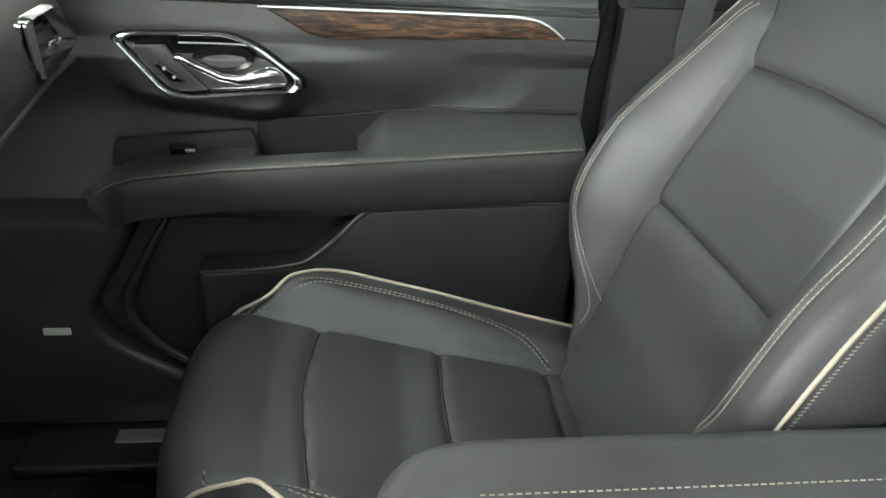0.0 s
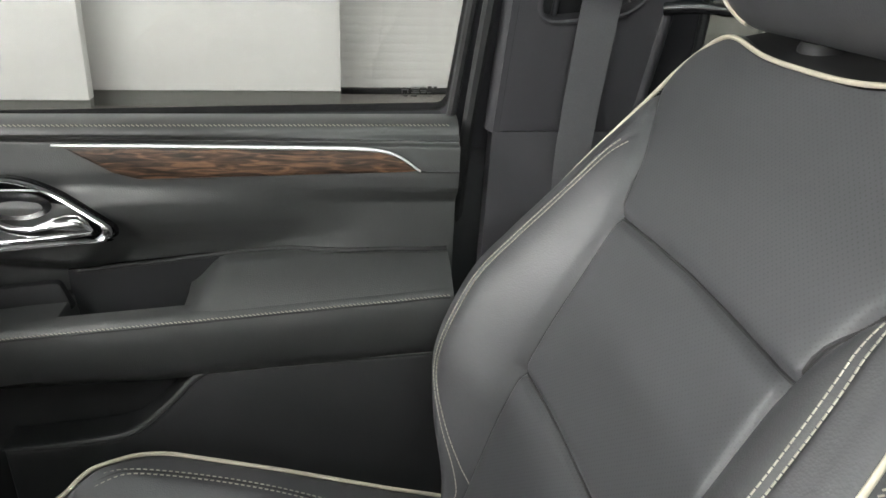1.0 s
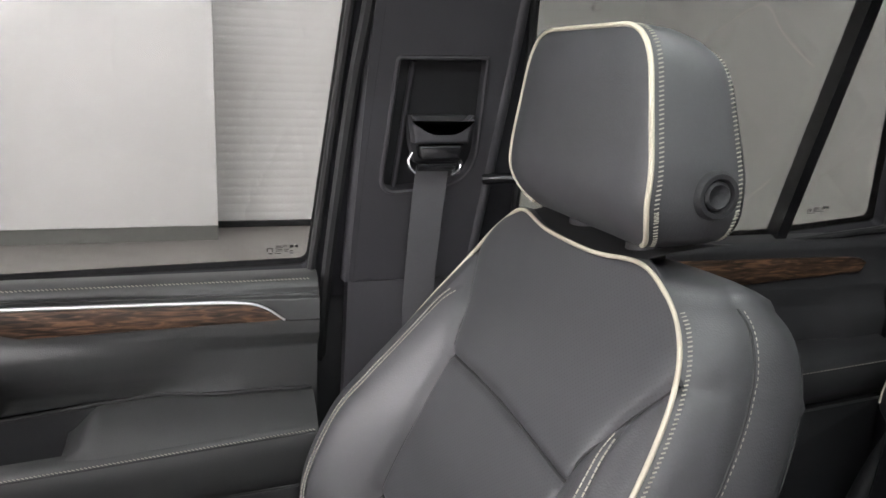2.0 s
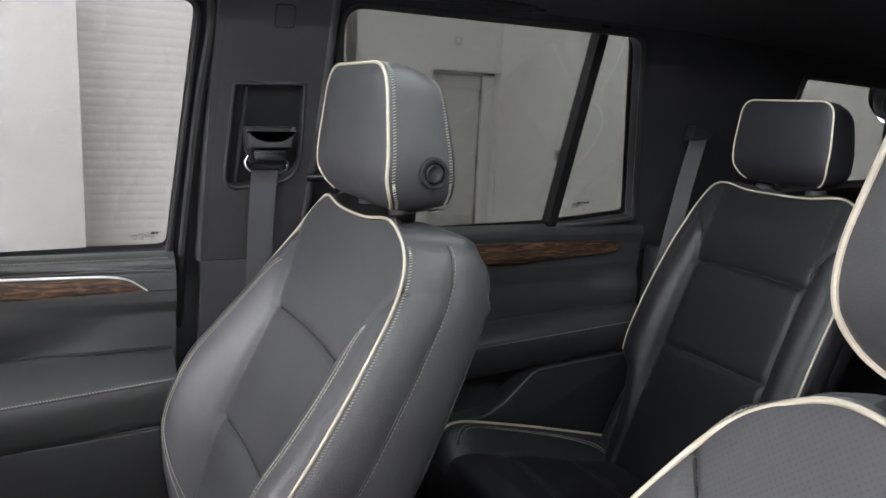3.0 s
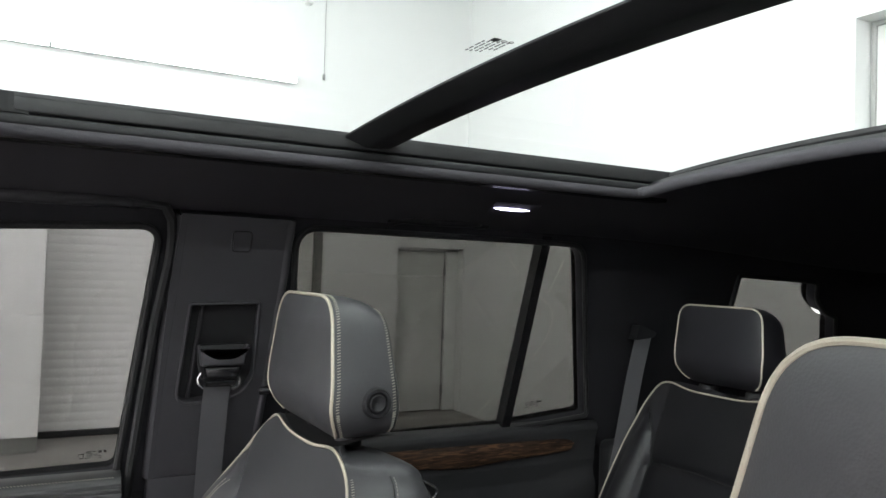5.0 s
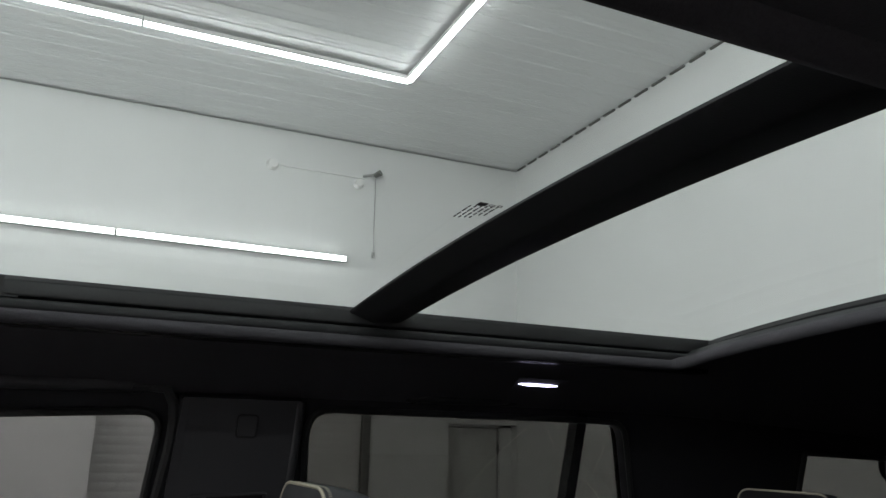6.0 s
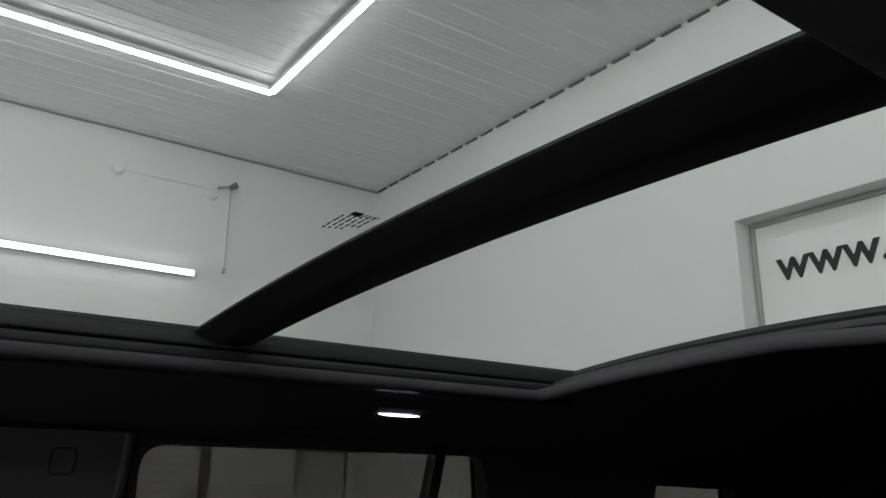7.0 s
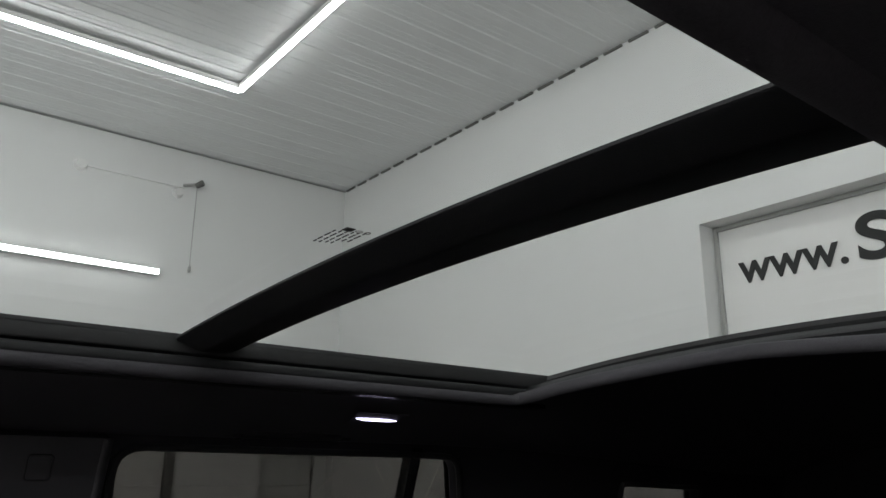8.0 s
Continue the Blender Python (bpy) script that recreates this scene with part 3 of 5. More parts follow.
part("rear_roll", tube(smooth_line([lean(1, -0.024)(x, z) for x, z in ((0.583, 1.27), (0.592, 1.45), (0.6, 1.62), (0.603, 1.76))], 30), 0.009, 10), PILLAR, pil)
part("lever", tube(smooth_line([(0.585, 0.80, 1.432), (0.62, 0.775, 1.436), (0.665, 0.745, 1.432)], 12), np.linspace(0.009, 0.006, 12), 10), BLACK, pil, "black release lever")
part("clip_cover", side_plate(rounded([(0.50, 1.70), (0.53, 1.70), (0.53, 1.732), (0.50, 1.732)], 0.006), -0.033, 0.003), PILLAR, pil, "small square clip cover")
part("clip_gap", tube([lean(1, -0.031)(*p) for p in rounded([(0.498, 1.698), (0.532, 1.698), (0.532, 1.734), (0.498, 1.734)], 0.007)], 0.0016, 6, True), SEAM, pil, "dark gap round the clip cover")


def front_belt():
    root = thing("seat_belt", (0.5, 0.76, 0.9), "grey woven seat belt hanging from the pillar guide", "seat belt")
    a = lean(1, -0.052)
    c = [(0.496, 1.455), (0.496, 1.40), (0.498, 1.30), (0.501, 1.20), (0.51, 1.05), (0.52, 0.85)]
    cl = [Vector((x, (a(x, z).y if z > 1.25 else 0.842 - 0.02 * (1.25 - z)), z)) for x, z in c]
    line = smooth_line(cl, 40)
    v, f = [], []
    for p in line:
        for dx, dy in ((-0.024, 0), (0.024, 0), (0.024, 0.0016), (-0.024, 0.0016)):
            v.append((p[0] + dx, p[1] + dy, p[2]))
    for i in range(len(line) - 1):
        for k in range(4):
            f.append((4 * i + k, 4 * i + (k + 1) % 4, 4 * i + 4 + (k + 1) % 4, 4 * i + 4 + k))
    part("webbing", (v, f), WEB, root, "", False)
    o = a(0.5, 1.48)
    part("guide_cover", prism([(x, o.y + 0.012, z) for x, z in rounded([(0.456, 1.526), (0.543, 1.528), (0.54, 1.49), (0.532, 1.462), (0.466, 1.46), (0.458, 1.49)], 0.006)], (0, -0.012, 0), 0.004), TRIM_DARK, root, "black plastic belt guide cover")
    hood = smooth_line([(0.455, 1.527), (0.468, 1.517), (0.485, 1.5085), (0.515, 1.508), (0.532, 1.517), (0.544, 1.528)], 24).tolist()
    part("hood", prism([(x, o.y, z) for x, z in hood + rounded([(0.538, 1.49), (0.461, 1.489)], 0.0)[::6]], (0, -0.024, 0), 0.006, 3), PILLAR, root, "ribbed plastic hood of the belt guide")
    part("hood_lip", tube([(x, o.y - 0.021, z) for x, z in hood], 0.0018, 6), PILLAR, root)
    part("slide", prism([(x, o.y, z) for x, z in rounded([(0.468, 1.486), (0.531, 1.487), (0.528, 1.468), (0.472, 1.467)], 0.005)], (0, -0.018, 0), 0.004), BLACK, root, "gloss black belt slide")
    for q in (((0.467, 1.448), (0.459, 1.456), (0.457, 1.466), (0.462, 1.476)), ((0.52, 1.444), (0.53, 1.45), (0.533, 1.46), (0.53, 1.466))):
        part("ring_side", tube(smooth_line([(x, o.y - 0.006, z) for x, z in q], 14), 0.0036 if q[0][0] > 0.5 else 0.0024, 8), CHROME, root, "chrome belt ring")
    part("bar", tube([(0.47, o.y - 0.008, 1.456), (0.523, o.y - 0.008, 1.456)], 0.006, 8), BLACK, root)
    return root


front_belt()


# ---- headliner, roof and glass roof ----
OX0, OX1, OY = 0.05, 1.222, 0.447


def liner_z(x, y):
    a = abs(y)
    z = np.interp(a, (0, 0.1, 0.32, 0.447, 0.50, 0.58, 0.66, 0.72, 0.76), (1.872, 1.868, 1.853, 1.838, 1.828, 1.809, 1.789, 1.768, 1.755))
    fall = 0.05 * step(1.25, 2.6, x) + 0.10 * step(0.1, -0.6, x)
    return z - fall


def headliner():
    xs = [-0.6, -0.45, -0.3, -0.15, -0.03, OX0, 0.2, 0.4, 0.6, 0.8, 1.0, OX1, 1.4, 1.6, 1.8, 2.0, 2.2, 2.4, 2.62]
    ys = [-0.76, -0.72, -0.69, -0.66, -0.62, -0.58, -0.54, -0.51, -OY - 0.016, -0.3, -0.15, 0, 0.15, 0.3, OY, 0.48, 0.51, 0.54, 0.58, 0.62, 0.66, 0.69, 0.72, 0.76]
    v = [(x, y, float(liner_z(x, y))) for y in ys for x in xs]
    f = []
    for j in range(len(ys) - 1):
        for i in range(len(xs) - 1):
            cx, cy = (xs[i] + xs[i + 1]) / 2, (ys[j] + ys[j + 1]) / 2
            if OX0 < cx < OX1 and -OY - 0.016 < cy < OY:
                continue
            n = len(xs)
            f.append((j * n + i, (j + 1) * n + i, (j + 1) * n + i + 1, j * n + i + 1))
    return v, f


structure("ceiling_1", headliner(), FABRIC, "black cloth headliner round the glass roof", True, "headliner")
lip = [(x, y, float(liner_z(x, y)) + 0.002) for x, y in rounded([(OX0, -OY - 0.016), (OX1, -OY - 0.016), (OX1, OY), (OX0, OY)], 0.03)]
dense = []
for a, b in zip(lip, lip[1:] + lip[:1]):
    for k in range(12):
        x, y = a[0] + (b[0] - a[0]) * k / 12, a[1] + (b[1] - a[1]) * k / 12
        dense.append((x, y, float(liner_z(x, y)) + 0.001))
structure("trim_5", tube(dense, 0.011, 10, True), FABRIC, "padded cloth edge of the roof opening", True, "trim")


def crown(y):
    """The roof's bow across, a little higher on the doorway side."""
    return 0.022 * (1 - (y / 0.44) ** 2) - 0.016 * y


def swept_y(section, y0=-0.46, y1=0.46, n=40, bow=1.0):
    """A bar across the vehicle whose section is in (x, z), bowed with the roof."""
    return loft([[(x, y, z + bow * 0.022 * (1 - (y / 0.44) ** 2) - 0.016 * y) for x, z in section] for y in np.linspace(y0, y1, n)])


gr = thing("glass_roof", (0.65, 0, 1.9), "two-pane glass roof in black frames", "glass roof", kind="structure")
bar = part("cross_bar", swept_y([(0.604, 1.889), (0.604, 1.8865), (0.606, 1.8845), (0.634, 1.8755), (0.638, 1.8735), (0.644, 1.873), (0.68, 1.8755), (0.69, 1.880), (0.694, 1.884), (0.694, 1.889)], -0.465, 0.444, bow=0.65), TRIM_DARK, gr, "black bowed cross bar")
part("rear_frame", swept_y([(1.29, 1.893), (1.286, 1.885), (1.292, 1.872), (1.36, 1.868), (1.36, 1.893)], -0.49, 0.47), RUBBER, gr)
part("rear_roll", swept_y([(1.236, 1.862), (1.240, 1.852), (1.252, 1.848), (1.266, 1.854), (1.272, 1.866), (1.262, 1.874), (1.246, 1.872)], -0.48, 0.45), TRIM_DARK, gr, "rolled sun blind edge")
part("front_frame", swept_y([(-0.02, 1.893), (-0.02, 1.865), (0.072, 1.868), (0.088, 1.885), (0.088, 1.893)], -0.49, 0.47), RUBBER, gr)
for s in (-1, 1):
    t, o = -0.016 * s * 0.44, (0.016 if s < 0 else 0)
    part("side_gasket", box(-0.02, 1.34, min(s * (0.44 + o), s * (0.485 + o)), max(s * (0.44 + o), s * (0.485 + o)), 1.869 + t, 1.892 + t, 0.003), RUBBER, gr)
    part("track", box(0.0, 1.3, min(s * (0.437 + o), s * (0.475 + o)), max(s * (0.437 + o), s * (0.475 + o)), 1.851 + t, 1.866 + t, 0.005), TRIM_DARK, gr, "dark guide track")
    part("track_gap", box(0.0, 1.3, min(s * (0.456 + o), s * (0.49 + o)), max(s * (0.456 + o), s * (0.49 + o)), 1.835 + t, 1.85 + t, 0.002), BLACK, gr)
for s, o in ((-1, 0.016), (1, 0.0)):
    t, e, r = -0.016 * s * 0.44, 0.442 + o, 0.085
    arc = [(0.086 + r - r * math.sin(a), s * (e - r + r * math.cos(a))) for a in np.linspace(0, math.pi / 2, 12)]
    part("corner_gasket", prism([(x, y, 1.867 + t) for x, y in arc + [(0.06, s * (e - r)), (0.06, s * (e + 0.02)), (0.086 + r, s * (e + 0.02))]], (0, 0, 0.026)), RUBBER, gr, "rounded corner of the black gasket", False)
for x0, x1 in ((0.02, 0.63), (0.645, 1.32)):
    part("pane", sheet(lambda a, b: (a, b, 1.894 + crown(b)), np.linspace(x0, x1, 4), np.linspace(-0.475, 0.46, 24)), SUNGLASS, gr, "tinted roof glass")
# maker's mark near the bar
part("mark", box(0.5885, 0.5975, -0.0165, -0.0075, 1.8925 + crown(-0.012), 1.8932 + crown(-0.012)), INK, gr, "small dark square mark", False)
for x, y, a in ((0.6035, -0.012, 0.0033), (0.6115, -0.013, 0.0026)):
    part("ring_mark", tube([(x + a * math.cos(q), y + 0.0026 * math.sin(q), 1.8928 + crown(y)) for q in np.linspace(0, 2 * math.pi, 17)[:-1]], 0.00045, 5, True), GREY_BASE, gr, "", False)
for k in range(6):
    y, x = -0.004 - 0.0016 * k, 0.584 + 0.0052 * k
    for i in range(4 if k < 4 else 3):
        ly = 0.0055 + 0.0028 * ((2 * i + 3 * k) % 3)
        part("mark", box(x, x + 0.0011, y, y + ly, 1.8925 + crown(y), 1.8932 + crown(y)), INK, gr, "", False)
        y += ly + 0.0026 + 0.001 * ((i + k) % 2)


def skin(x0, x1, ys):
    """A strip of the outer roof, thick and following its curve."""
    top = lambda y: float(np.interp(abs(y), (0, 0.2, 0.44, 0.6, 0.75, 0.86), (1.906, 1.902, 1.888, 1.882, 1.848, 1.79))) - 0.016 * y
    ring = [(y, top(y)) for y in ys] + [(y, top(y) + 0.006) for y in ys[::-1]]
    return loft([[(x, y, z) for y, z in ring] for x in (x0, x1)])


Y_FULL = [-0.86, -0.75, -0.6, -0.475, -0.2, 0, 0.2, 0.44, 0.6, 0.75, 0.86]
structure("roof", merged(skin(-0.75, 0.0, Y_FULL), skin(1.33, 2.75, Y_FULL), skin(0.0, 1.33, Y_FULL[-4:]), skin(0.0, 1.33, Y_FULL[:4])), BODY, "dark painted vehicle roof", False)
structure("wall_rear", box(2.62, 2.7, -0.9, 0.9, 0.42, 1.96), TRIM_DARK, "dark rear end trim", False, "rear wall")
structure("firewall", box(-1.25, -1.15, -0.95, 0.95, 0.42, 1.2), TRIM_DARK, "dark front bulkhead", False, "bulkhead")
structure("floor_1", box(-1.2, 2.65, -0.93, 0.95, 0.40, 0.47), CARPET, "black carpeted vehicle floor", False, "vehicle floor")
ws = structure("windshield", sheet(lambda a, b: (-1.15 + 0.55 * b, a, 1.2 + 0.62 * b), np.linspace(-0.8, 0.8, 4), np.linspace(0, 1, 4)), SCREEN, "clear windscreen glass", False)

mat_ = thing("floor_mat", (-0.6, 0.45, 0.47), "black ribbed rubber mat on the vehicle floor", "floor mat")
part("tray", box(-1.0, -0.18, 0.17, 0.715, 0.4705, 0.482, 0.004), RUBBER, mat_)
for k in range(17):
    part("rib", box(-0.98 + 0.045 * k, -0.965 + 0.045 * k, 0.19, 0.70, 0.4822, 0.486), RUBBER, mat_, "", False)

# lit reading lamp, grab handles, coat hooks
lp = thing("reading_lamp", (1.0, 0.577, 1.81), "small lit reading lamp in the headliner", "lamp")
nl = Vector((0, 0.3, 1)).normalized()
part("lens", prism([(0.966, 0.575, 1.8018), (0.985, 0.5725, 1.8026), (1.03, 0.5732, 1.8023), (1.05, 0.577, 1.8012), (1.03, 0.5815, 1.7999), (0.985, 0.581, 1.80)], -nl * 0.0015), LED, lp, "glowing cool white lens")
part("bezel", prism([(0.955, 0.552, 1.811), (1.06, 0.552, 1.811), (1.046, 0.604, 1.795), (0.966, 0.604, 1.795)], -nl * 0.001), FABRIC, lp, "", False)


def grab_handle(x0, x1, label, mat=PILLAR, r=0.013):
    root = thing("grab_handle", ((x0 + x1) / 2, 0.7, 1.785), label, "grab handle", "grab handles")
    pts = smooth_line([(x0, 0.722, 1.772), (x0 + 0.015, 0.70, 1.776), (x0 + 0.05, 0.695, 1.774), (x1 - 0.05, 0.695, 1.776), (x1 - 0.015, 0.70, 1.778), (x1, 0.722, 1.775)], 40)
    part("bar", tube(pts, r, 12), mat, root)
    for x in (x0, x1):
        part("foot", box(x - 0.018, x + 0.018, 0.70, 0.735, 1.768, 1.792, 0.006), mat, root)
    return root


grab_handle(0.05, 0.335, "black folded grab handle over the front window")
grab_handle(0.82, 1.02, "black folded grab handle over the rear window", TRIM_DARK, 0.008)


# ---- seats ----
def panel_coordinates(me, flat, n, nu, inside, mat):
    """Give the front grid of a lofted mesh flat panel coordinates in metres, and its inner panel a second material."""
    co = np.zeros((len(me.vertices), 2))
    for j, (a, b) in enumerate(flat):
        co[j * n : j * n + nu, 0], co[j * n : j * n + nu, 1] = a, b
    uv = me.uv_layers.new(name="panel")
    idx = np.zeros(len(me.loops), dtype=np.int32)
    me.loops.foreach_get("vertex_index", idx)
    uv.data.foreach_set("uv", co[idx].ravel())
    me.materials.append(mat)
    which = np.zeros(len(me.polygons), dtype=np.int32)
    for j in range(len(flat) - 1):
        a, b = flat[j]
        which[j * n : j * n + nu - 1] = inside((a[:-1] + a[1:]) / 2, (b[:-1] + b[1:]) / 2)
    me.polygons.foreach_set("material_index", which)


def seat_back(root, cy, prm):
    """The back: a soft front with side bolsters and sewn grooves, wrapped sides and rear; piping and stitches as parts."""
    p0, up, fw = np.array(prm["p0"]), np.array(prm["up"]), np.array(prm["fw"])

    def at(y, s, d):
        q = p0 + up * s + fw * d
        return np.array((q[0], cy + y, q[1]))

    sb = prm["bottom"]
    ws_, ww = smooth_line(list(zip(prm["ws"], prm["ww"])), 160).T
    seam = smooth_line(list(zip(prm["seam_s"], prm["seam_y"])), 160).T
    wing = smooth_line(list(zip(prm["bol_s"], prm["bol_d"])), 160).T
    round_off = smooth_line(list(zip(prm["bol_s"], prm["roll"])), 160).T
    nu, nv = prm["nu"], prm["nv"]
    us, vs = np.linspace(-1, 1, nu), np.linspace(0, 1, nv) ** 0.93

    def s_top(u):
        return prm["top"] + prm["horn"] * np.exp(-(((abs(u) - 0.80) / 0.27) ** 2)) - 0.007 * step(0.85, 1.0, abs(u))

    def ys_of(u, v):
        s = sb + v * (s_top(u) - sb)
        w = np.interp(sb + v * (prm["top"] + 0.02 - sb), ws_, ww)
        return u * w, s, w

    def sewn_y(s, w):
        """Where the outer double seam runs: beside the edge, closing on the inner seam at both ends of the bolster."""
        yb = np.interp(s, *seam)
        return yb + np.maximum(0.002, w - prm["inset"] - yb) * step(*prm["close"], s)

    def d_front(y, s, w, sewn=True):
        a = np.abs(y)
        yb = np.interp(s, *seam)
        yo = sewn_y(s, w)
        yc = yb + np.maximum(0.004, w - 0.022 - yb)
        b = np.interp(s, *wing)
        fade = 1 - step(0.25, 0.37, s)
        t = np.clip((a - yb) / (yc - yb), 0, 1)
        q = np.clip((a - w + 0.022) / 0.022, 0, 1)
        d = 0.008 * np.clip(1 - (a / yb) ** 2, 0, 1) + 0.22 * b * np.clip(a / yb, 0, 1) ** 2.6
        d = d + fade * (0.78 * b * np.sin(math.pi / 2 * t) + prm["bump"] * np.sin(math.pi * t) * np.clip((yc - yb) / 0.06, 0, 1))
        d = d - (0.005 + fade * (np.interp(s, *round_off) - 0.005)) * (1 - np.sqrt(np.clip(1 - 0.96 * q * q, 0, 1)))
        pt = np.stack([a, s], 1)
        for line, depth in prm["grooves"] if sewn else []:
            d = d - depth * np.exp(-((far(pt, line) / 0.005) ** 2)) - 0.3 * depth * np.exp(-((far(pt, line) / 0.015) ** 2))
        if sewn and prm["stitch"]:
            d = d - 0.003 * np.exp(-(((a - yo) / 0.0034) ** 2)) * np.clip((yo - yb - 0.006) / 0.01, 0, 1)
        return d

    rings, flat = [], []
    for v in vs:
        y, s, w = ys_of(us, np.full(nu, v))
        d = d_front(y, s, w)
        ring = [at(*q) for q in zip(y, s, d)]
        flat.append((y, s))
        W, S, D = abs(y[-1]), s[-1], d[-1]
        t = prm["thick"] * (1.4 - 0.48 * v)
        back = [(1, 0.006, 0.05), (1, 0.010, 0.14), (1, 0.0125, 0.28), (1, 0.0122, 0.395), (1, 0.0110, 0.42), (1, 0.0122, 0.445), (1, 0.0115, 0.62), (1, 0.007, 0.8), (1, -0.001, 0.9), (1, -0.014, 0.96), (1, -0.032, 0.99), (1, -0.08, 1.0)]
        sl = 0.30 * t * step(0.35, 1, v)
        rise = lambda k: sl * float(np.interp(k, (0, 0.3, 0.6, 0.8, 0.92, 1.0), (0, 0.3, 0.56, 0.60, 0.42, 0.1)))
        right = [at(W + o, S + rise(k), D - t * k) for _, o, k in back]
        left = [at(-W - o, S + rise(k), D - t * k) for _, o, k in back]
        rings.append(ring + right + left[::-1])
    n = len(rings[0])
    # rounded top
    base = np.array(rings[-1])
    mid = (base[nu // 2] + base[nu + len(back) - 1]) / 2
    mid[1] = cy
    for k in range(1, 7):
        a = k / 6 * math.pi / 2
        q = mid + (base - mid) * (1 - 0.9 * (1 - math.cos(a)))
        lift = prm["cap"] * math.sin(a) * step(0.09, 0.17, np.abs(base[:, 1] - cy))
        q[:, 0] += up[0] * lift
        q[:, 2] += up[1] * lift
        rings.append(list(q))
    body = part("backrest", loft(rings), prm["mat"], root)
    panel_coordinates(body.data, flat, n, nu, lambda y, s: np.abs(y) < np.interp(s, *seam) - 0.003, prm["perf"])

    if prm["stitch"]:
        # A near-black sheet stands in for shade in the hollow below the headrest.
        wt = float(np.interp(prm["top"] + 0.02, ws_, ww))
        cover = sheet(lambda u, k: tuple(at(u * wt, float(s_top(u)) + 0.002 + 0.058 * k - 0.010 * k * k, 0.004 - 0.085 * k)), np.linspace(-0.74, 0.74, 30), np.linspace(0.05, 1, 8))
        part("hollow_shade", cover, SEAM, body, "dark sheet shading the hollow round the headrest posts")
    for i, (line, depth) in enumerate(prm["grooves"]):
        for sgn in (-1, 1) if i == 0 else (0,):
            pts = smooth_line(line, 60) if sgn else smooth_line([(-line[1][0], line[1][1]), line[0], line[1]], 60)
            pts = [(a * (sgn or 1), b) for a, b in pts if sb + 0.02 < b]
            wide = [float(np.interp(b, ws_, ww)) for a, b in pts]
            run = [at(a, b, float(d_front(np.array([a]), np.array([b]), w)[0]) + 0.0006) for (a, b), w in zip(pts, wide) if abs(a) < w - 0.004]
            part("seam", tube(run, 0.0019, 6), SEAM, body, "dark sewn seam")
    edge = lambda sgn, v, ins=0.0, lift=0.0: (lambda y, s, w: at(y - sgn * ins, s, float(d_front(np.array([y - sgn * ins]), np.array([s]), w, False)[0]) + lift))(*ys_of(sgn, v))
    vv = np.linspace(prm["pipe_v"], 1, 90) ** 1.0
    line = [edge(-1, v, -0.0005, 0.0008) for v in vv]
    line += [(lambda y, s, w: at(y, s + 0.002, float(d_front(np.array([y]), np.array([s]), w, False)[0]) + 0.003))(*ys_of(u, 1.0)) for u in np.linspace(-0.985, 0.985, 60)]
    line += [edge(1, v, -0.0005, 0.0008) for v in vv[::-1]]
    soft = smooth_line(line, 260)
    for _ in range(3):
        soft[3:-3] = sum(soft[k : len(soft) - 6 + k] for k in range(7)) / 7
    part("piping", tube(soft, prm["pipe_r"], 10), PIPING, body, "cream leather piping")
    if prm["stitch"]:
        for sgn, nm in ((-1, "stitching"), (1, "stitching")):
            rowsv = np.linspace(prm["stitch_low"], prm["stitch_top"], 90)
            lines = [[(lambda y, s, w: at(sgn * (float(sewn_y(s, w)) + o), s, float(d_front(np.array([float(sewn_y(s, w)) + o]), np.array([s]), w)[0]) + 0.0005))(*ys_of(sgn, v)) for v in rowsv] for o in (-0.0042, 0.0042)]
            part(nm, merged(*[stitches(smooth_line(l, 240), 0.0044, 0.0010, 0.00078) for l in lines]), THREAD, body, "cream double seam thread")
            side = [(lambda y, s, w: at(y + sgn * 0.0052, s, float(d_front(np.array([y]), np.array([s]), w, False)[0]) - 0.004))(*ys_of(sgn, v)) for v in np.linspace(0.05, 0.985, 80)]
            part("side_stitching", stitches(smooth_line(side, 240), 0.0012, 0.0028, 0.00072, np.array((0.002, 0, 0.0008))), THREAD, body, "cream single seam thread")
            def flank(v, k, o):
                y, q, w = ys_of(sgn, v)
                d = float(d_front(np.array([y]), np.array([q]), w, False)[0])
                t = prm["thick"] * (1.4 - 0.48 * v)
                r = 0.30 * t * float(step(0.35, 1, v)) * float(np.interp(k, (0, 0.3, 0.6, 0.8, 0.92, 1.0), (0, 0.3, 0.56, 0.60, 0.42, 0.1)))
                return at(y + sgn * o, q + r, d - t * k)
            side2 = [flank(v, 0.42, 0.0116) for v in np.linspace(0.1, 0.99, 80)]
            rear = [flank(v, 0.9, -0.0006) for v in np.linspace(0.1, 0.985, 80)]
            part("rear_seam", tube(smooth_line(rear, 120), 0.0012, 6), SEAM, body, "dark rear seam")
            part("rear_thread", stitches([p + np.array((-0.003, 0, 0.001)) for p in smooth_line(rear, 160)], 0.003, 0.0026, 0.0005), THREAD, body, "fine seam thread")
            part("side_seam", tube(smooth_line(side2, 120), 0.0012, 6), SEAM, body, "dark side seam")
            part("seam_thread", stitches([p + np.array((0.004, 0, 0.0015)) for p in smooth_line(side2, 160)], 0.003, 0.0026, 0.00045), THREAD, body, "fine seam thread")
    return body


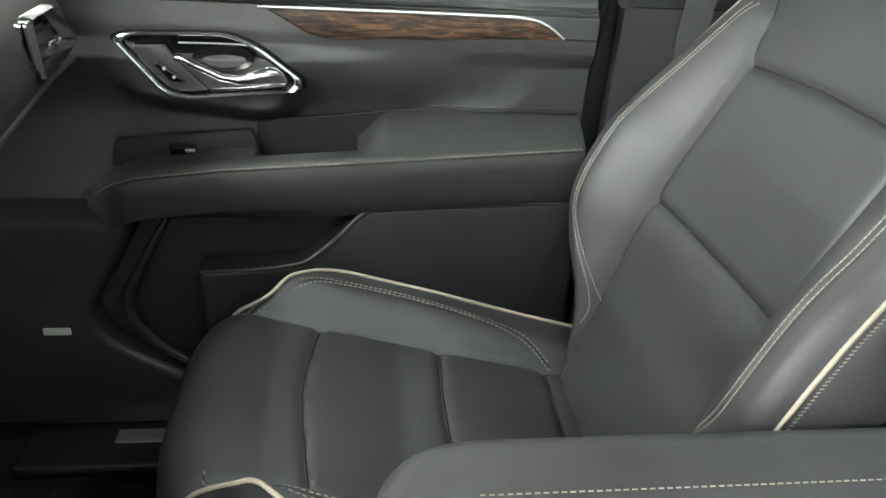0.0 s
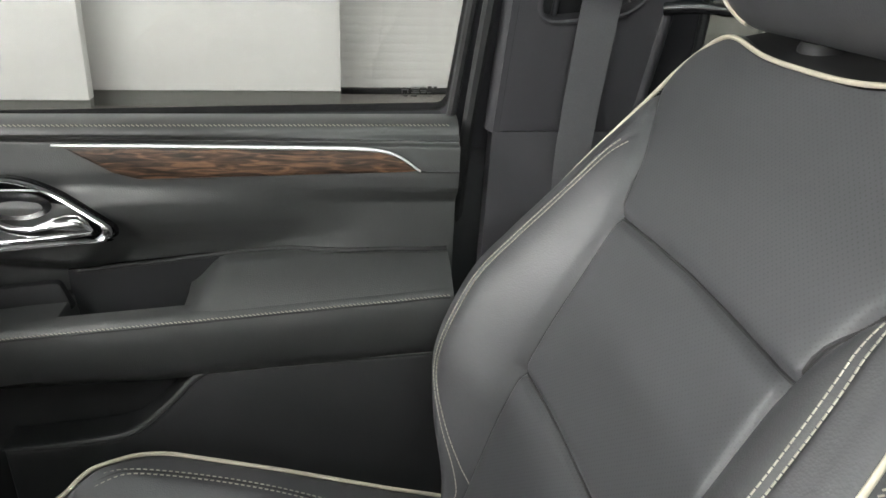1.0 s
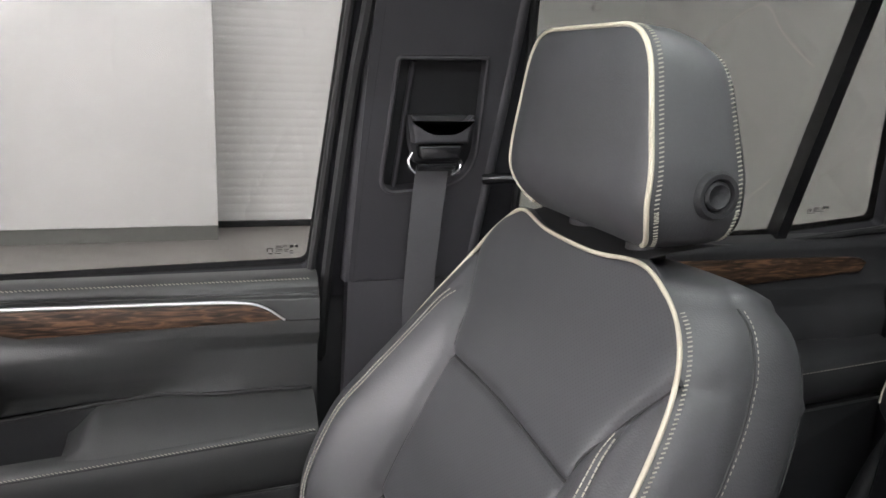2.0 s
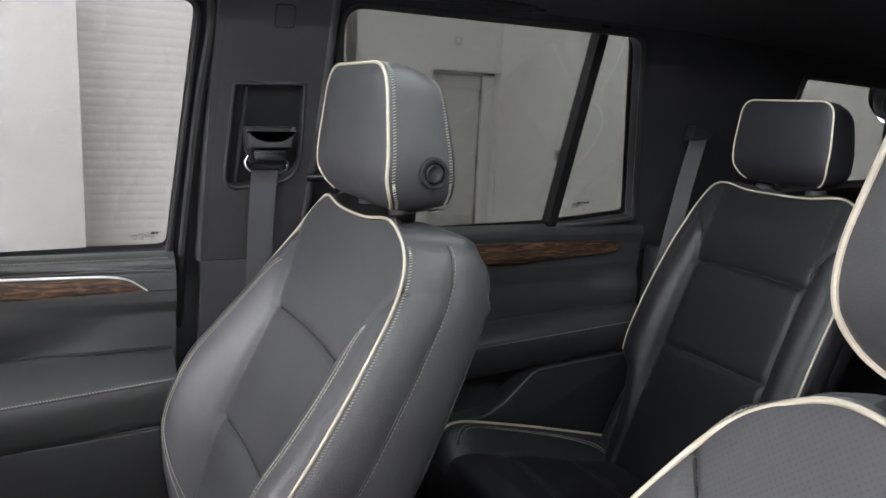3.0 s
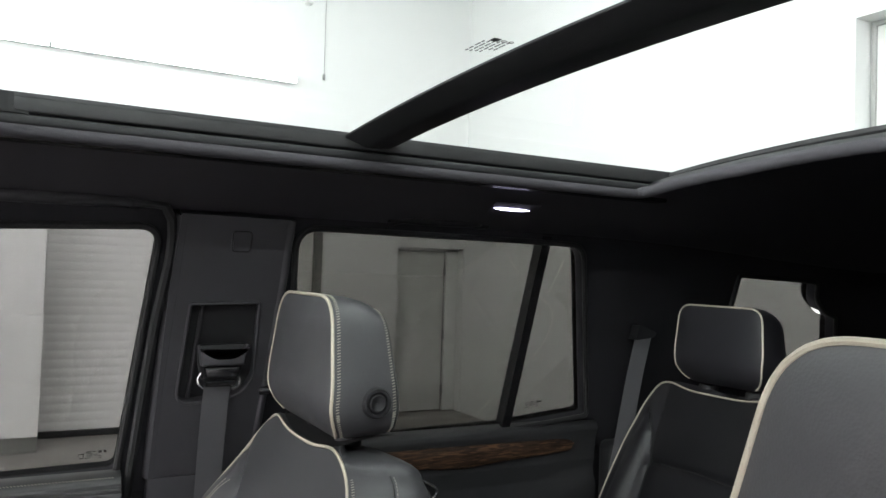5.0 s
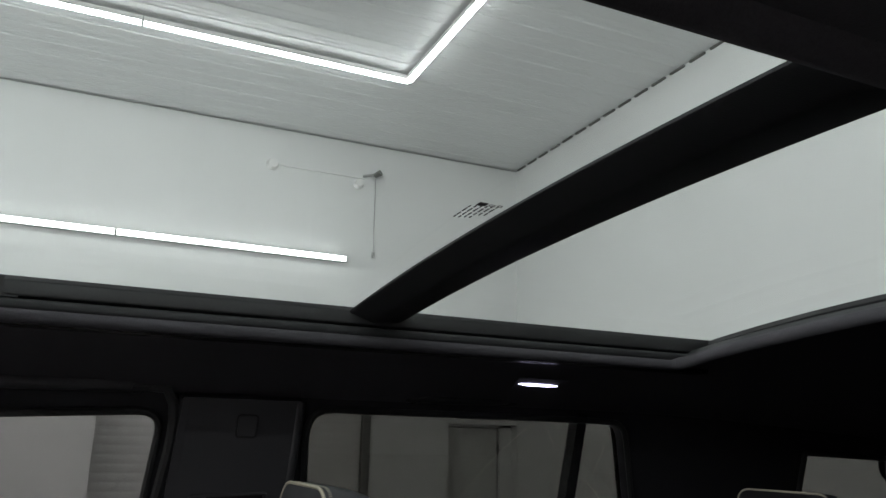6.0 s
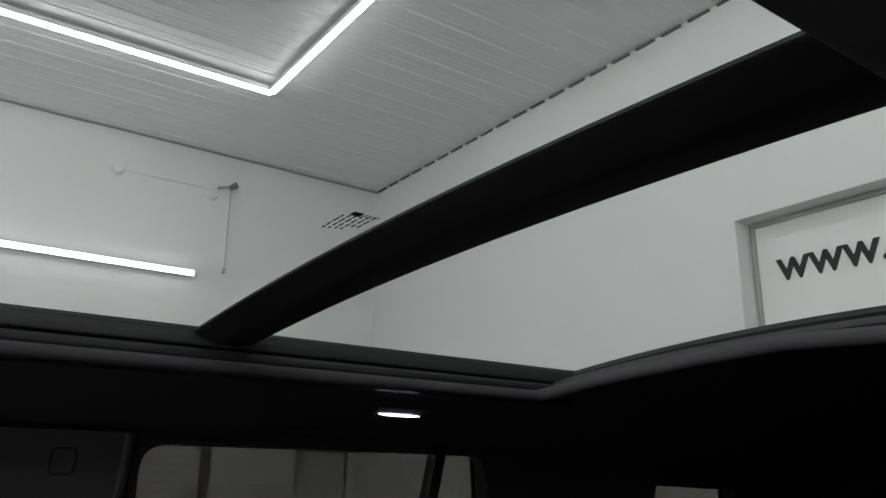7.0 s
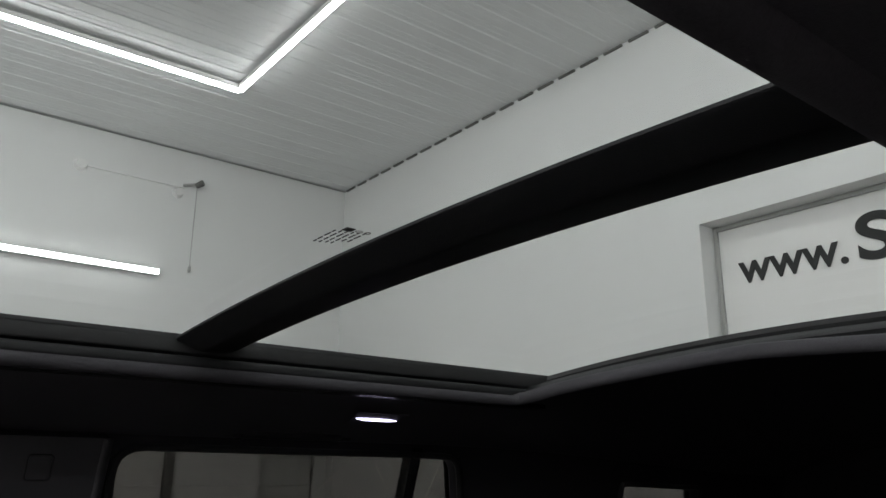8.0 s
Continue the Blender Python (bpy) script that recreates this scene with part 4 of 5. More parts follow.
def head_rest(root, cy, prm):
    """A padded block on two posts, with piping round its front and rear edges and a release button in its inner side."""
    z0, z1, x0, x1 = prm["z0"], prm["z1"], prm["x0"], prm["x1"]
    wb, wt = prm["wb"], prm["wt"]
    o = rounded([(-wb * 0.9, z0), (wb * 0.9, z0), (wb, z0 + 0.06), (wt, z1), (-wt, z1), (-wb, z0 + 0.06)], [0.042, 0.042, 0.03, prm["r"], prm["r"], 0.03], 8)
    o = np.array([(a, b) for a, b in o] + [tuple(o[0])])
    run_len = np.r_[0, np.cumsum(np.hypot(*np.diff(o, axis=0).T))]
    at_len = np.linspace(0, run_len[-1], 161)[:-1]
    o = np.stack([np.interp(at_len, run_len, o[:, 0]), np.interp(at_len, run_len, o[:, 1])], 1)
    c = np.array((0.0, (z0 + z1) / 2))
    mx = lambda t, z: x0 + (x1 - x0) * t * (1.12 - 0.26 * max(0.0, t) * (z - z0) / (z1 - z0)) + prm["tilt"] * (z - z0) + 0.026 * max(0.0, (z0 + 0.055 - z) / 0.055) ** 2 * (1 - min(1.0, max(0.0, t)))
    rings = []
    for t, k in ((-0.115, 0.02), (-0.112, 0.25), (-0.10, 0.5), (-0.075, 0.75), (-0.045, 0.90), (-0.015, 0.975), (0.0, 1.0), (0.025, 1.006), (0.06, 1.01), (0.12, 1.014), (0.35, 1.016), (0.65, 1.004), (0.84, 0.985), (0.895, 0.975), (0.91, 0.968), (0.925, 0.968), (0.955, 0.95), (0.985, 0.90), (1.0, 0.8), (1.01, 0.4), (1.012, 0.02)):
        q = c + (o - c) * k
        rings.append([(mx(t, b), cy + a, b - 0.022 * t * t * float(step(z0, z1, b))) for a, b in q])
    body = part("headrest", loft(rings), prm["mat"], root)
    keep = lambda a, b: not (b < z0 + 0.012 and abs(a) < wb * 0.74)
    def run(k, t, lift=0.0):
        q = [(a, b) for a, b in c + (o - c) * k]
        first = next(i for i in range(len(q)) if keep(*q[i]) and not keep(*q[i - 1]))
        q = q[first:] + q[:first]
        return np.array([(mx(t, b), cy + a, b - 0.022 * t * t * float(step(z0, z1, b))) for a, b in q if keep(a, b)])
    part("piping", tube(run(1.0, -0.005), prm["pipe_r"], 8), PIPING, body, "cream leather piping")
    if prm["stitch"]:
        part("stitching", stitches(run(1.0122, 0.07), 0.0012, 0.0028, 0.00072, np.array((0.0022, 0, 0))), THREAD, body, "cream seam thread")
        part("rear_stitching", stitches(run(0.9845, 0.865), 0.0012, 0.0028, 0.00072, np.array((0.0022, 0, 0))), THREAD, body, "cream seam thread")
        part("rear_seam", tube(run(0.969, 0.918), 0.0014, 6), SEAM, body)
        bx, bz, by = prm["button"], z0 + 0.054, cy - wb * 0.985
        for nm, prof, mt in (("button_ring", ((0.022, 0.004), (0.022, -0.002), (0.0195, -0.0065), (0.0155, -0.0065), (0.0135, 0.001)), TRIM_DARK), ("button", ((0.0128, 0.003), (0.0128, -0.004), (0.0105, -0.0062), (0.006, -0.003), (0.0005, -0.0025)), TRIM_DARK)):
            part(nm, loft([[(bx + r * math.cos(a), by + h, bz + r * math.sin(a)) for a in np.linspace(0, 2 * math.pi, 28)[:-1]] for r, h in prof], False), mt, body, "round black release button" if nm == "button" else "")
    for s in (-1, 1):
        part("post", tube([(mx(0.5, z0), cy + s * 0.062, z0 + 0.02), (mx(0.5, z0) - 0.012, cy + s * 0.062, z0 - 0.07)], 0.0065, 12), CHROME, root, "chrome headrest post")
        part("post_sleeve", tube([(mx(0.5, z0) - 0.006, cy + s * 0.062, z0 + h) for h in (-0.002, -0.005, -0.01, -0.06)], [0.011, 0.018, 0.0205, 0.019], 24), RUBBER, root, "round black post sleeve")
    return body


def seat_cushion(root, cy, prm):
    """The seat squab: a soft top between two bolsters, rolled over its front, with sewn cross grooves."""
    xs = prm["path"]
    hw, nu = prm["half"], prm["nu"]
    ya = np.linspace(-hw, hw, nu)
    rings = []

    x6 = prm["path"][6][0]

    def half(x):
        return hw - prm["tuck"] * float(step(x6 + 0.13, x6 - 0.06, x))

    def top(x, dz, y):
        hw = half(x)
        y = np.asarray(y, float)
        a = np.abs(y)
        zc = prm["z"] + prm["slope"] * x
        b = np.interp(x, prm["bol_x"], prm["bol_h"]) * (1 if dz > -0.1 else max(0, 1 + (dz + 0.1) * 12))
        yb = np.interp(x, prm["seam_x"], prm["seam_y"])
        z = zc + dz + 0.008 * np.clip(1 - (a / yb) ** 2, 0, 1) + b * step(0, 1, (a - yb) / 0.05) - 0.006 * step(hw - 0.012, hw, a)
        pt = np.stack([np.full(len(y), x), a], 1)
        if dz > -0.05:
            for line, depth in prm["grooves"]:
                dd = far(pt, line)
                z = z - depth * np.exp(-((dd / 0.006) ** 2)) - 0.35 * depth * np.exp(-((dd / 0.018) ** 2))
        return z

    path = smooth_line([(x, dz) for x, dz in xs], prm["nv"])
    for x, dz in path:
        hx = half(x)
        yx = ya * hx / hw
        z = top(x, dz, yx)
        sweep = lambda y: x + 0.5 * prm["sweep"] * (min(abs(y), hx) / hx) ** 4 * float(step(prm["path"][6][0] + 0.12, prm["path"][6][0] - 0.06, x))
        ring = [(sweep(y), cy + y, zz) for y, zz in zip(yx, z)]
        lo = prm["low"]
        e = z[-1]
        for o, k in ((0.012, 0.12), (0.014, 0.35), (0.01, 0.7), (0.0, 1.0)):
            ring.append((sweep(hx), cy + hx + o, e + (lo - e) * k))
        for o, k in ((0.0, 1.0), (0.01, 0.7), (0.014, 0.35), (0.012, 0.12)):
            ring.append((sweep(hx), cy - hx - o, e + (lo - e) * k))
        rings.append(ring)
    body = part("cushion", loft(rings), prm["mat"], root)
    for i, (line, depth) in enumerate(prm["grooves"]):
        for sgn in (-1, 1) if i == 0 else (0,):
            pts = smooth_line(line, 60) if sgn else smooth_line([(line[1][0], -line[1][1]), line[0], line[1]], 60)
            pts = [(a, b * (sgn or 1)) for a, b in pts if a > prm["path"][6][0] - 0.01]
            part("seam", tube([(a, cy + b, float(top(a, 0.0, [b])[0]) + 0.0006) for a, b in pts], 0.0019, 6), SEAM, body, "dark sewn seam")
    for s in (-1, 1):
        line = []
        for x, dz in path:
            if dz < -0.03 or x > prm["pipe_end"]:
                continue
            y = s * (half(x) - 0.003)
            xx = x + 0.5 * prm["sweep"] * float(step(x6 + 0.12, x6 - 0.06, x)) * 0.95
            line.append((xx, cy + y, float(top(x, dz, [y])[0]) + 0.005))
        part("piping", tube(smooth_line(line[:: max(1, len(line) // 30)], 120), prm["pipe_r"], 8), PIPING, body, "cream leather piping")
        mid_line = [(x, s * (y - 0.004)) for x, y in smooth_line(prm["stitch"], 60)]
        part("double_seam", tube([(x, cy + y, float(top(x, 0.0, [y])[0]) + 0.0004) for x, y in mid_line], 0.0014, 6), SEAM, body, "dark sewn seam")
        for k in (0, 1):
            pts = [(x, s * (y - 0.008 * k)) for x, y in smooth_line(prm["stitch"], 60)]
            part("stitching", stitches([(x, cy + y, float(top(x, 0.0, [y])[0]) + 0.0012) for x, y in pts], 0.0045, 0.003, 0.0008), THREAD, body, "cream double seam thread")
    return body


UPV, FWV = (0.387, 0.922), (-0.922, 0.387)
FRONT_BACK = dict(
    p0=(0.403, 1.046), up=UPV, fw=FWV, bottom=-0.30, top=0.398, horn=0.0135, cap=0.018, thick=0.146, nu=181, nv=170, mat=LEATHER, perf=LEATHER_PERF,
    ws=(-0.3, -0.2, -0.12, -0.05, 0.05, 0.12, 0.18, 0.26, 0.32, 0.36, 0.385, 0.403, 0.416), ww=(0.165, 0.207, 0.262, 0.292, 0.296, 0.291, 0.281, 0.263, 0.245, 0.228, 0.214, 0.196, 0.168),
    seam_s=(-0.3, 0.0, 0.2, 0.26, 0.33, 0.42), seam_y=(0.168, 0.168, 0.163, 0.18, 0.225, 0.23),
    bol_s=(-0.3, -0.2, -0.12, -0.05, 0.05, 0.12, 0.18, 0.26, 0.32, 0.36), bol_d=(0.005, 0.022, 0.062, 0.085, 0.084, 0.064, 0.045, 0.023, 0.013, 0.007), roll=(0.01, 0.018, 0.025, 0.027, 0.026, 0.02, 0.014, 0.009, 0.007, 0.006), bump=0.006, inset=0.043, close=(-0.23, -0.06),
    grooves=[([(0.168, -0.3), (0.168, 0.0), (0.163, 0.2), (0.185, 0.27), (0.228, 0.335)], 0.007), ([(0, 0.213), (0.163, 0.207)], 0.006), ([(0, 0.0), (0.168, 0.0)], 0.006)],
    pipe_v=0.2, pipe_r=0.0023, stitch=True, stitch_low=0.12, stitch_top=0.828)
FRONT_HEAD = dict(z0=1.437, z1=1.634, x0=0.54, x1=0.642, wb=0.156, wt=0.118, r=0.045, tilt=0.06, mat=LEATHER, pipe_r=0.0025, stitch=True, button=0.608)
FRONT_SQUAB = dict(
    path=[(-0.20, -0.26), (-0.232, -0.18), (-0.243, -0.11), (-0.24, -0.06), (-0.225, -0.025), (-0.195, -0.006), (-0.15, 0.0), (0.0, 0.0), (0.15, 0.0), (0.28, 0.0), (0.38, 0.0)],
    half=0.262, sweep=0.075, tuck=0.078, nu=121, nv=150, z=0.833, slope=-0.235, bol_x=(-0.25, -0.15, -0.08, 0.1, 0.25, 0.38), bol_h=(0.02, 0.042, 0.046, 0.04, 0.03, 0.026),
    seam_x=(-0.25, -0.15, 0.38), seam_y=(0.175, 0.165, 0.155), low=0.62, mat=LEATHER, pipe_end=0.34, pipe_r=0.0027,
    grooves=[([(-0.25, 0.175), (-0.15, 0.165), (0.38, 0.155)], 0.007), ([(-0.085, 0.0), (-0.07, 0.16)], 0.006), ([(0.095, 0.0), (0.103, 0.157)], 0.006), ([(0.255, 0.0), (0.265, 0.156)], 0.006)],
    stitch=[(-0.175, 0.164), (-0.165, 0.174), (-0.14, 0.189), (-0.1, 0.207), (-0.05, 0.222), (0.05, 0.226), (0.16, 0.216), (0.235, 0.198), (0.275, 0.170)])


def front_seat(cy, label):
    root = thing("front_seat", (0.1, cy, 0.47), label, "seat", "front seats")
    seat_back(root, cy - 0.014, FRONT_BACK)
    head_rest(root, cy - 0.012, FRONT_HEAD)
    seat_cushion(root, cy, FRONT_SQUAB)
    part("base", box(-0.17, 0.36, cy - 0.24, cy + 0.24, 0.52, 0.66, 0.02), TRIM_DARK, root, "dark plastic seat base")
    for s in (-1, 1):
        part("rail", box(-0.2, 0.42, cy + s * 0.19 - 0.02, cy + s * 0.19 + 0.02, 0.472, 0.52, 0.004), SATIN, root, "metal seat rail")
        part("side_shield", prism([(-0.16, cy + s * 0.262, 0.60), (0.40, cy + s * 0.262, 0.58), (0.44, cy + s * 0.262, 0.76), (0.34, cy + s * 0.262, 0.74), (-0.14, cy + s * 0.262, 0.70)], (0, s * 0.022, 0), 0.006), TRIM_DARK, root, "dark plastic hinge cover")
    return root


seat = front_seat(0.457, "dark grey leather front seat with cream piping")
seat_2 = copy_thing(seat, Matrix.Translation((0.119, -0.502, 0.465)) @ Matrix.Diagonal((1, -1, 1, 1)))
# the driver's headrest is drawn out a little higher
for ob in seat_2.children:
    if ob.name.startswith("headrest"):
        ob.matrix_basis = Matrix.Translation((-0.008, 0.012, -0.019)) @ Matrix.Diagonal((1, 1, 1.03, 1)) @ ob.matrix_basis

# second-row seat
REAR_BACK = dict(FRONT_BACK)
REAR_BACK.update(
    mat=LEATHER_SHADED, perf=PERF_SHADED, p0=(1.33, 1.09), up=(0.36, 0.933), fw=(-0.933, 0.36), bottom=-0.30, top=0.362, horn=0.014, thick=0.095,
    ws=(-0.3, -0.09, -0.04, 0.07, 0.2, 0.28, 0.33, 0.38), ww=(0.185, 0.19, 0.222, 0.225, 0.222, 0.217, 0.206, 0.182),
    seam_s=(-0.2, 0.0, 0.2, 0.42), seam_y=(0.14, 0.14, 0.14, 0.145), bol_s=(-0.2, -0.05, 0.07, 0.2, 0.28), bol_d=(0.0, 0.03, 0.03, 0.015, 0.0), roll=(0.008, 0.01, 0.01, 0.008, 0.006), bump=0.008, inset=0.018, close=(-0.12, -0.02),
    grooves=[([(0.14, -0.1), (0.14, 0.2), (0.155, 0.26), (0.185, 0.30)], 0.007), ([(0, 0.20), (0.14, 0.195)], 0.006), ([(0, 0.0), (0.14, 0.0)], 0.006)],
    nu=101, nv=110, pipe_v=0.38, pipe_r=0.0022, stitch=False)
REAR_HEAD = dict(FRONT_HEAD)
REAR_HEAD.update(pipe_r=0.0019, mat=LEATHER_SHADED, z0=1.452, z1=1.62, x0=1.455, x1=1.535, wb=0.118, wt=0.108, r=0.03, stitch=False, button=1.52)
REAR_SQUAB = dict(FRONT_SQUAB)
REAR_SQUAB.update(
    mat=LEATHER_SHADED,     path=[(0.845, -0.28), (0.82, -0.2), (0.811, -0.12), (0.817, -0.06), (0.835, -0.022), (0.87, -0.004), (0.92, 0), (1.0, 0), (1.15, 0), (1.38, 0)],
    half=0.25, tuck=0.015, sweep=0.03, z=1.09, slope=-0.22, bol_x=(0.75, 0.85, 1.1, 1.34), bol_h=(0.02, 0.035, 0.03, 0.02), seam_x=(0.75, 1.34), seam_y=(0.17, 0.15), low=0.66, pipe_end=1.3, nu=101, nv=110, pipe_r=0.0028,
    grooves=[([(0.75, 0.17), (1.34, 0.15)], 0.007), ([(0.95, 0), (0.96, 0.16)], 0.006), ([(1.12, 0), (1.125, 0.155)], 0.006)],
    stitch=[(0.86, 0.185), (0.88, 0.205), (0.93, 0.218), (1.1, 0.21), (1.2, 0.195), (1.24, 0.175)])
rs = thing("second_row_seat", (1.1, 0.465, 0.47), "leather second-row seat darkened for shade, with cream piping", "seat")
seat_back(rs, 0.457, REAR_BACK)
head_rest(rs, 0.465, REAR_HEAD)
seat_cushion(rs, 0.465, REAR_SQUAB)
part("base", box(0.86, 1.34, 0.24, 0.69, 0.48, 0.7, 0.02), TRIM_DARK, rs, "dark plastic seat base")
part("hinge_cover", tube(smooth_line([(1.385, 0.70, 1.03), (1.367, 0.702, 0.97), (1.335, 0.70, 0.91), (1.305, 0.695, 0.84), (1.29, 0.69, 0.79)], 30), np.linspace(0.012, 0.03, 30), 12), TRIM_DARK, rs, "dark plastic hinge cover")
part("armrest", turned(box(-0.112, 0.17, -0.04, 0.036, -0.042, 0.038, 0.03, 6), pose(1.275, 0.222, 1.062, 0, 4, 0)), TRIM_SHADED, rs, "dark padded folding armrest")

# ---- front door trim ----
def door_panel(name, x0, x1, z0, z1, fn, nx, nz, parent, mat, label=""):
    return part(name, sheet(lambda a, b: (a, fn(a, b), b), np.linspace(x0, x1, nx), np.linspace(z0, z1, nz)), mat, parent, label)


fd = thing("door_2", (-0.2, 0.87, 0.5), "front door trim in dark grey leather with wood inlay", "door", kind="structure")


SCOOP = smooth_line([(0.92, 0.872), (0.97, 0.880), (1.02, 0.888), (1.05, 0.893), (1.075, 0.894), (1.10, 0.888), (1.122, 0.875), (1.145, 0.860), (1.17, 0.850), (1.192, 0.8465), (1.203, 0.8445), (1.215, 0.8425), (1.232, 0.8425), (1.249, 0.8425), (1.2535, 0.8435), (1.2555, 0.8495), (1.2585, 0.8495), (1.261, 0.842), (1.266, 0.8385), (1.273, 0.84), (1.28, 0.847), (1.2845, 0.858), (1.286, 0.872)], 240)
SCOOP[:, 0] = np.maximum.accumulate(SCOOP[:, 0])


def upper_y(x, z):
    """Sill roll, slim ledge, a panel that tucks under towards the armrest, and a swelling round the handle."""
    y = np.interp(z, SCOOP[:, 0], SCOOP[:, 1])
    d = math.hypot(max(0.0, abs(x + 0.24) - 0.075) * 0.8, max(0.0, abs(z - 1.162 + 0.12 * (x + 0.24)) - 0.03))
    full = max(float(step(0.062, 0.022, d)), float(step(0.10, 0.25, x - 0.9 * (z - 1.12))))
    y += max(0.0, y - 0.846) * -0.92 * full * float(step(1.215, 1.19, z))
    slant = -0.07 * (max(x, -0.3) - 0.06) * step(1.17, 1.2, z) * step(1.268, 1.256, z)
    cup = 0.046 * float(step(-0.172, -0.162, x) * step(0.04, 0.03, x)) * (z < 1.069 + 0.1 * (x + 0.165))
    return float(y + slant + cup)


door_panel("upper_trim", -0.85, 0.345, 0.93, 1.286, upper_y, 150, 340, fd, TRIM)
part("sill_stitching", stitches([(x, upper_y(x, 1.2775) - 0.0008, 1.278) for x in np.linspace(-0.6, 0.335, 200)], 0.0036, 0.0018, 0.0007, np.array((0, 0, 0.001))), THREAD, fd, "cream seam thread")


def arm_z(x):
    return float(np.interp(x, (-0.46, -0.43, -0.415, -0.40, -0.38, -0.35, -0.22, 0.0, 0.34), (0.935, 0.952, 0.966, 0.982, 0.996, 1.007, 1.022, 1.037, 1.062)))


def armrest():
    rings = []
    for x in sorted([*np.linspace(-0.455, 0.338, 60), -0.171, -0.168, -0.165, -0.005, 0.0, 0.005]):
        z = arm_z(x)
        w = 0.06 * float(step(-0.172, -0.164, x) * step(0.006, -0.006, x))
        k = 0.02 + 0.98 * float(step(-0.46, -0.36, x)) ** 0.6
        e = 0.884 - 0.101 * k
        b = min(float(np.interp(x, (-0.5, -0.05, 0.34), (0.928, 0.934, 0.958))), z - 0.024)
        rings.append([(x, yy, zz) for yy, zz in ((0.892, z + 0.012 - w), (0.862 - 0.6 * w, z + 0.010 - w), (e + 0.03, z + 0.010), (e + 0.012, z + 0.008), (e + 0.004, z + 0.003), (e, z - 0.004), (e + 0.001, z - 0.03), (e + 0.008, z - 0.07), (e + 0.018, b + 0.012), (e + 0.028, b + 0.002), (e + 0.05, b), (0.892, b))])
    return loft(rings)


part("armrest", armrest(), TRIM, fd, "dark grey leather armrest")
st = [(x, 0.884 - 0.101 * (0.02 + 0.98 * float(step(-0.46, -0.36, x)) ** 0.6) + 0.0006, arm_z(x) + 0.0008) for x in np.linspace(-0.425, 0.333, 200)]
part("arm_stitching", stitches(st, 0.0036, 0.0016, 0.0007, np.array((0, 0, 0.001))), THREAD, fd, "cream seam thread")
part("arm_seam", tube([(x, y - 0.0003, z - 0.0036) for x, y, z in st], 0.0013, 6), SEAM, fd)
pad = []
for x in np.linspace(-0.015, 0.338, 60):
    k = float(step(-0.02, 0.035, x))
    z = arm_z(x) + 0.008
    h = 0.037 * k - 0.008 * float(step(0.22, 0.338, x))
    pad.append([(x, yy, zz) for yy, zz in ((0.89, z - 0.02), (0.89, z + h + 0.004), (0.862, z + h + 0.003), (0.852, z + h), (0.82, z + 0.55 * h), (0.80, z + 0.15 * h), (0.791, z - 0.003), (0.80, z - 0.02))])
part("elbow_pad", loft(pad), TRIM, fd)
gap = [(-0.165, 0.8825, 1.0675), (-0.12, 0.8825, 1.0725), (-0.03, 0.8825, 1.0815)]
for x in np.linspace(0.03, 0.336, 40):
    z = arm_z(x) + 0.0495 - 0.008 * float(step(0.22, 0.338, x))
    gap.append((x, min(0.883, upper_y(x, z) - 0.0005), z))
# Cup lining in darker trim, to read as a shaded recess.
part("pull_cup", join(box(-0.185, 0.045, 0.886, 0.938, 0.965, 0.972), box(-0.185, 0.045, 0.931, 0.937, 0.972, 1.088)), TRIM_DARK, fd, "recessed pull cup darkened for shade")
part("pad_gap", tube(gap, 0.0038, 8), SEAM, fd, "dark gap above the elbow pad")
part("switch_plate", prism([(x, 0.868, z) for x, z in rounded([(-0.40, 1.000), (-0.19, 1.022), (-0.165, 1.022), (-0.18, 1.064), (-0.39, 1.044)], 0.008)], (0, -0.012, 0), 0.004), TRIM_DARK, fd, "dark switch plate")
part("window_switch", turned(box(-0.02, 0.02, -0.006, 0.006, -0.009, 0.009, 0.003), pose(-0.285, 0.85, 1.032, 30, 0, 0)), BLACK, fd, "black window switch")
part("switch_lip", turned(box(-0.003, 0.012, -0.0075, -0.004, 0.0, 0.007, 0.001), pose(-0.278, 0.85, 1.032, 30, 0, 0)), SATIN, fd, "bright switch lip")
# Plate across the cup, its dark trim standing in for the recess's shade.
part("cup_face", prism([(x, 0.884, z) for x, z in ((-0.174, 1.0), (0.03, 1.0), (0.03, 1.084), (-0.174, 1.071))], (0, -0.004, 0)), TRIM_DARK, fd, "pull cup face darkened for shade", False)

# wood inlay under a bright strip
part("inlay", prism([(x, 0.850 - 0.07 * (x - 0.06), z) for x, z in smooth_line([(-0.15, 1.2485), (0.0, 1.2495), (0.15, 1.2495), (0.225, 1.2485), (0.262, 1.241), (0.291, 1.2225)], 40).tolist() + smooth_line([(0.28, 1.2205), (0.1, 1.2135), (-0.06, 1.207)], 20).tolist() + [(-0.09, 1.2145)]], (0, -0.011, 0), 0.003), WOOD, fd, "dark open-pored wood inlay")
part("bright_strip", tube(smooth_line([(x, 0.8385 - 0.07 * (x - 0.06), z) for x, z in ((-0.16, 1.2505), (0.0, 1.2515), (0.15, 1.2515), (0.225, 1.2505), (0.263, 1.243), (0.294, 1.2222))], 60), np.r_[np.linspace(0.0014, 0.0026, 12), np.full(36, 0.0027), np.linspace(0.0027, 0.0014, 12)], 12), SATIN, fd, "polished metal strip")
part("panel_seam", tube([(x, upper_y(x, 1.2205) - 0.0004, 1.2205) for x in np.linspace(0.292, 0.345, 12)], 0.0014, 6), SEAM, fd, "dark panel seam")

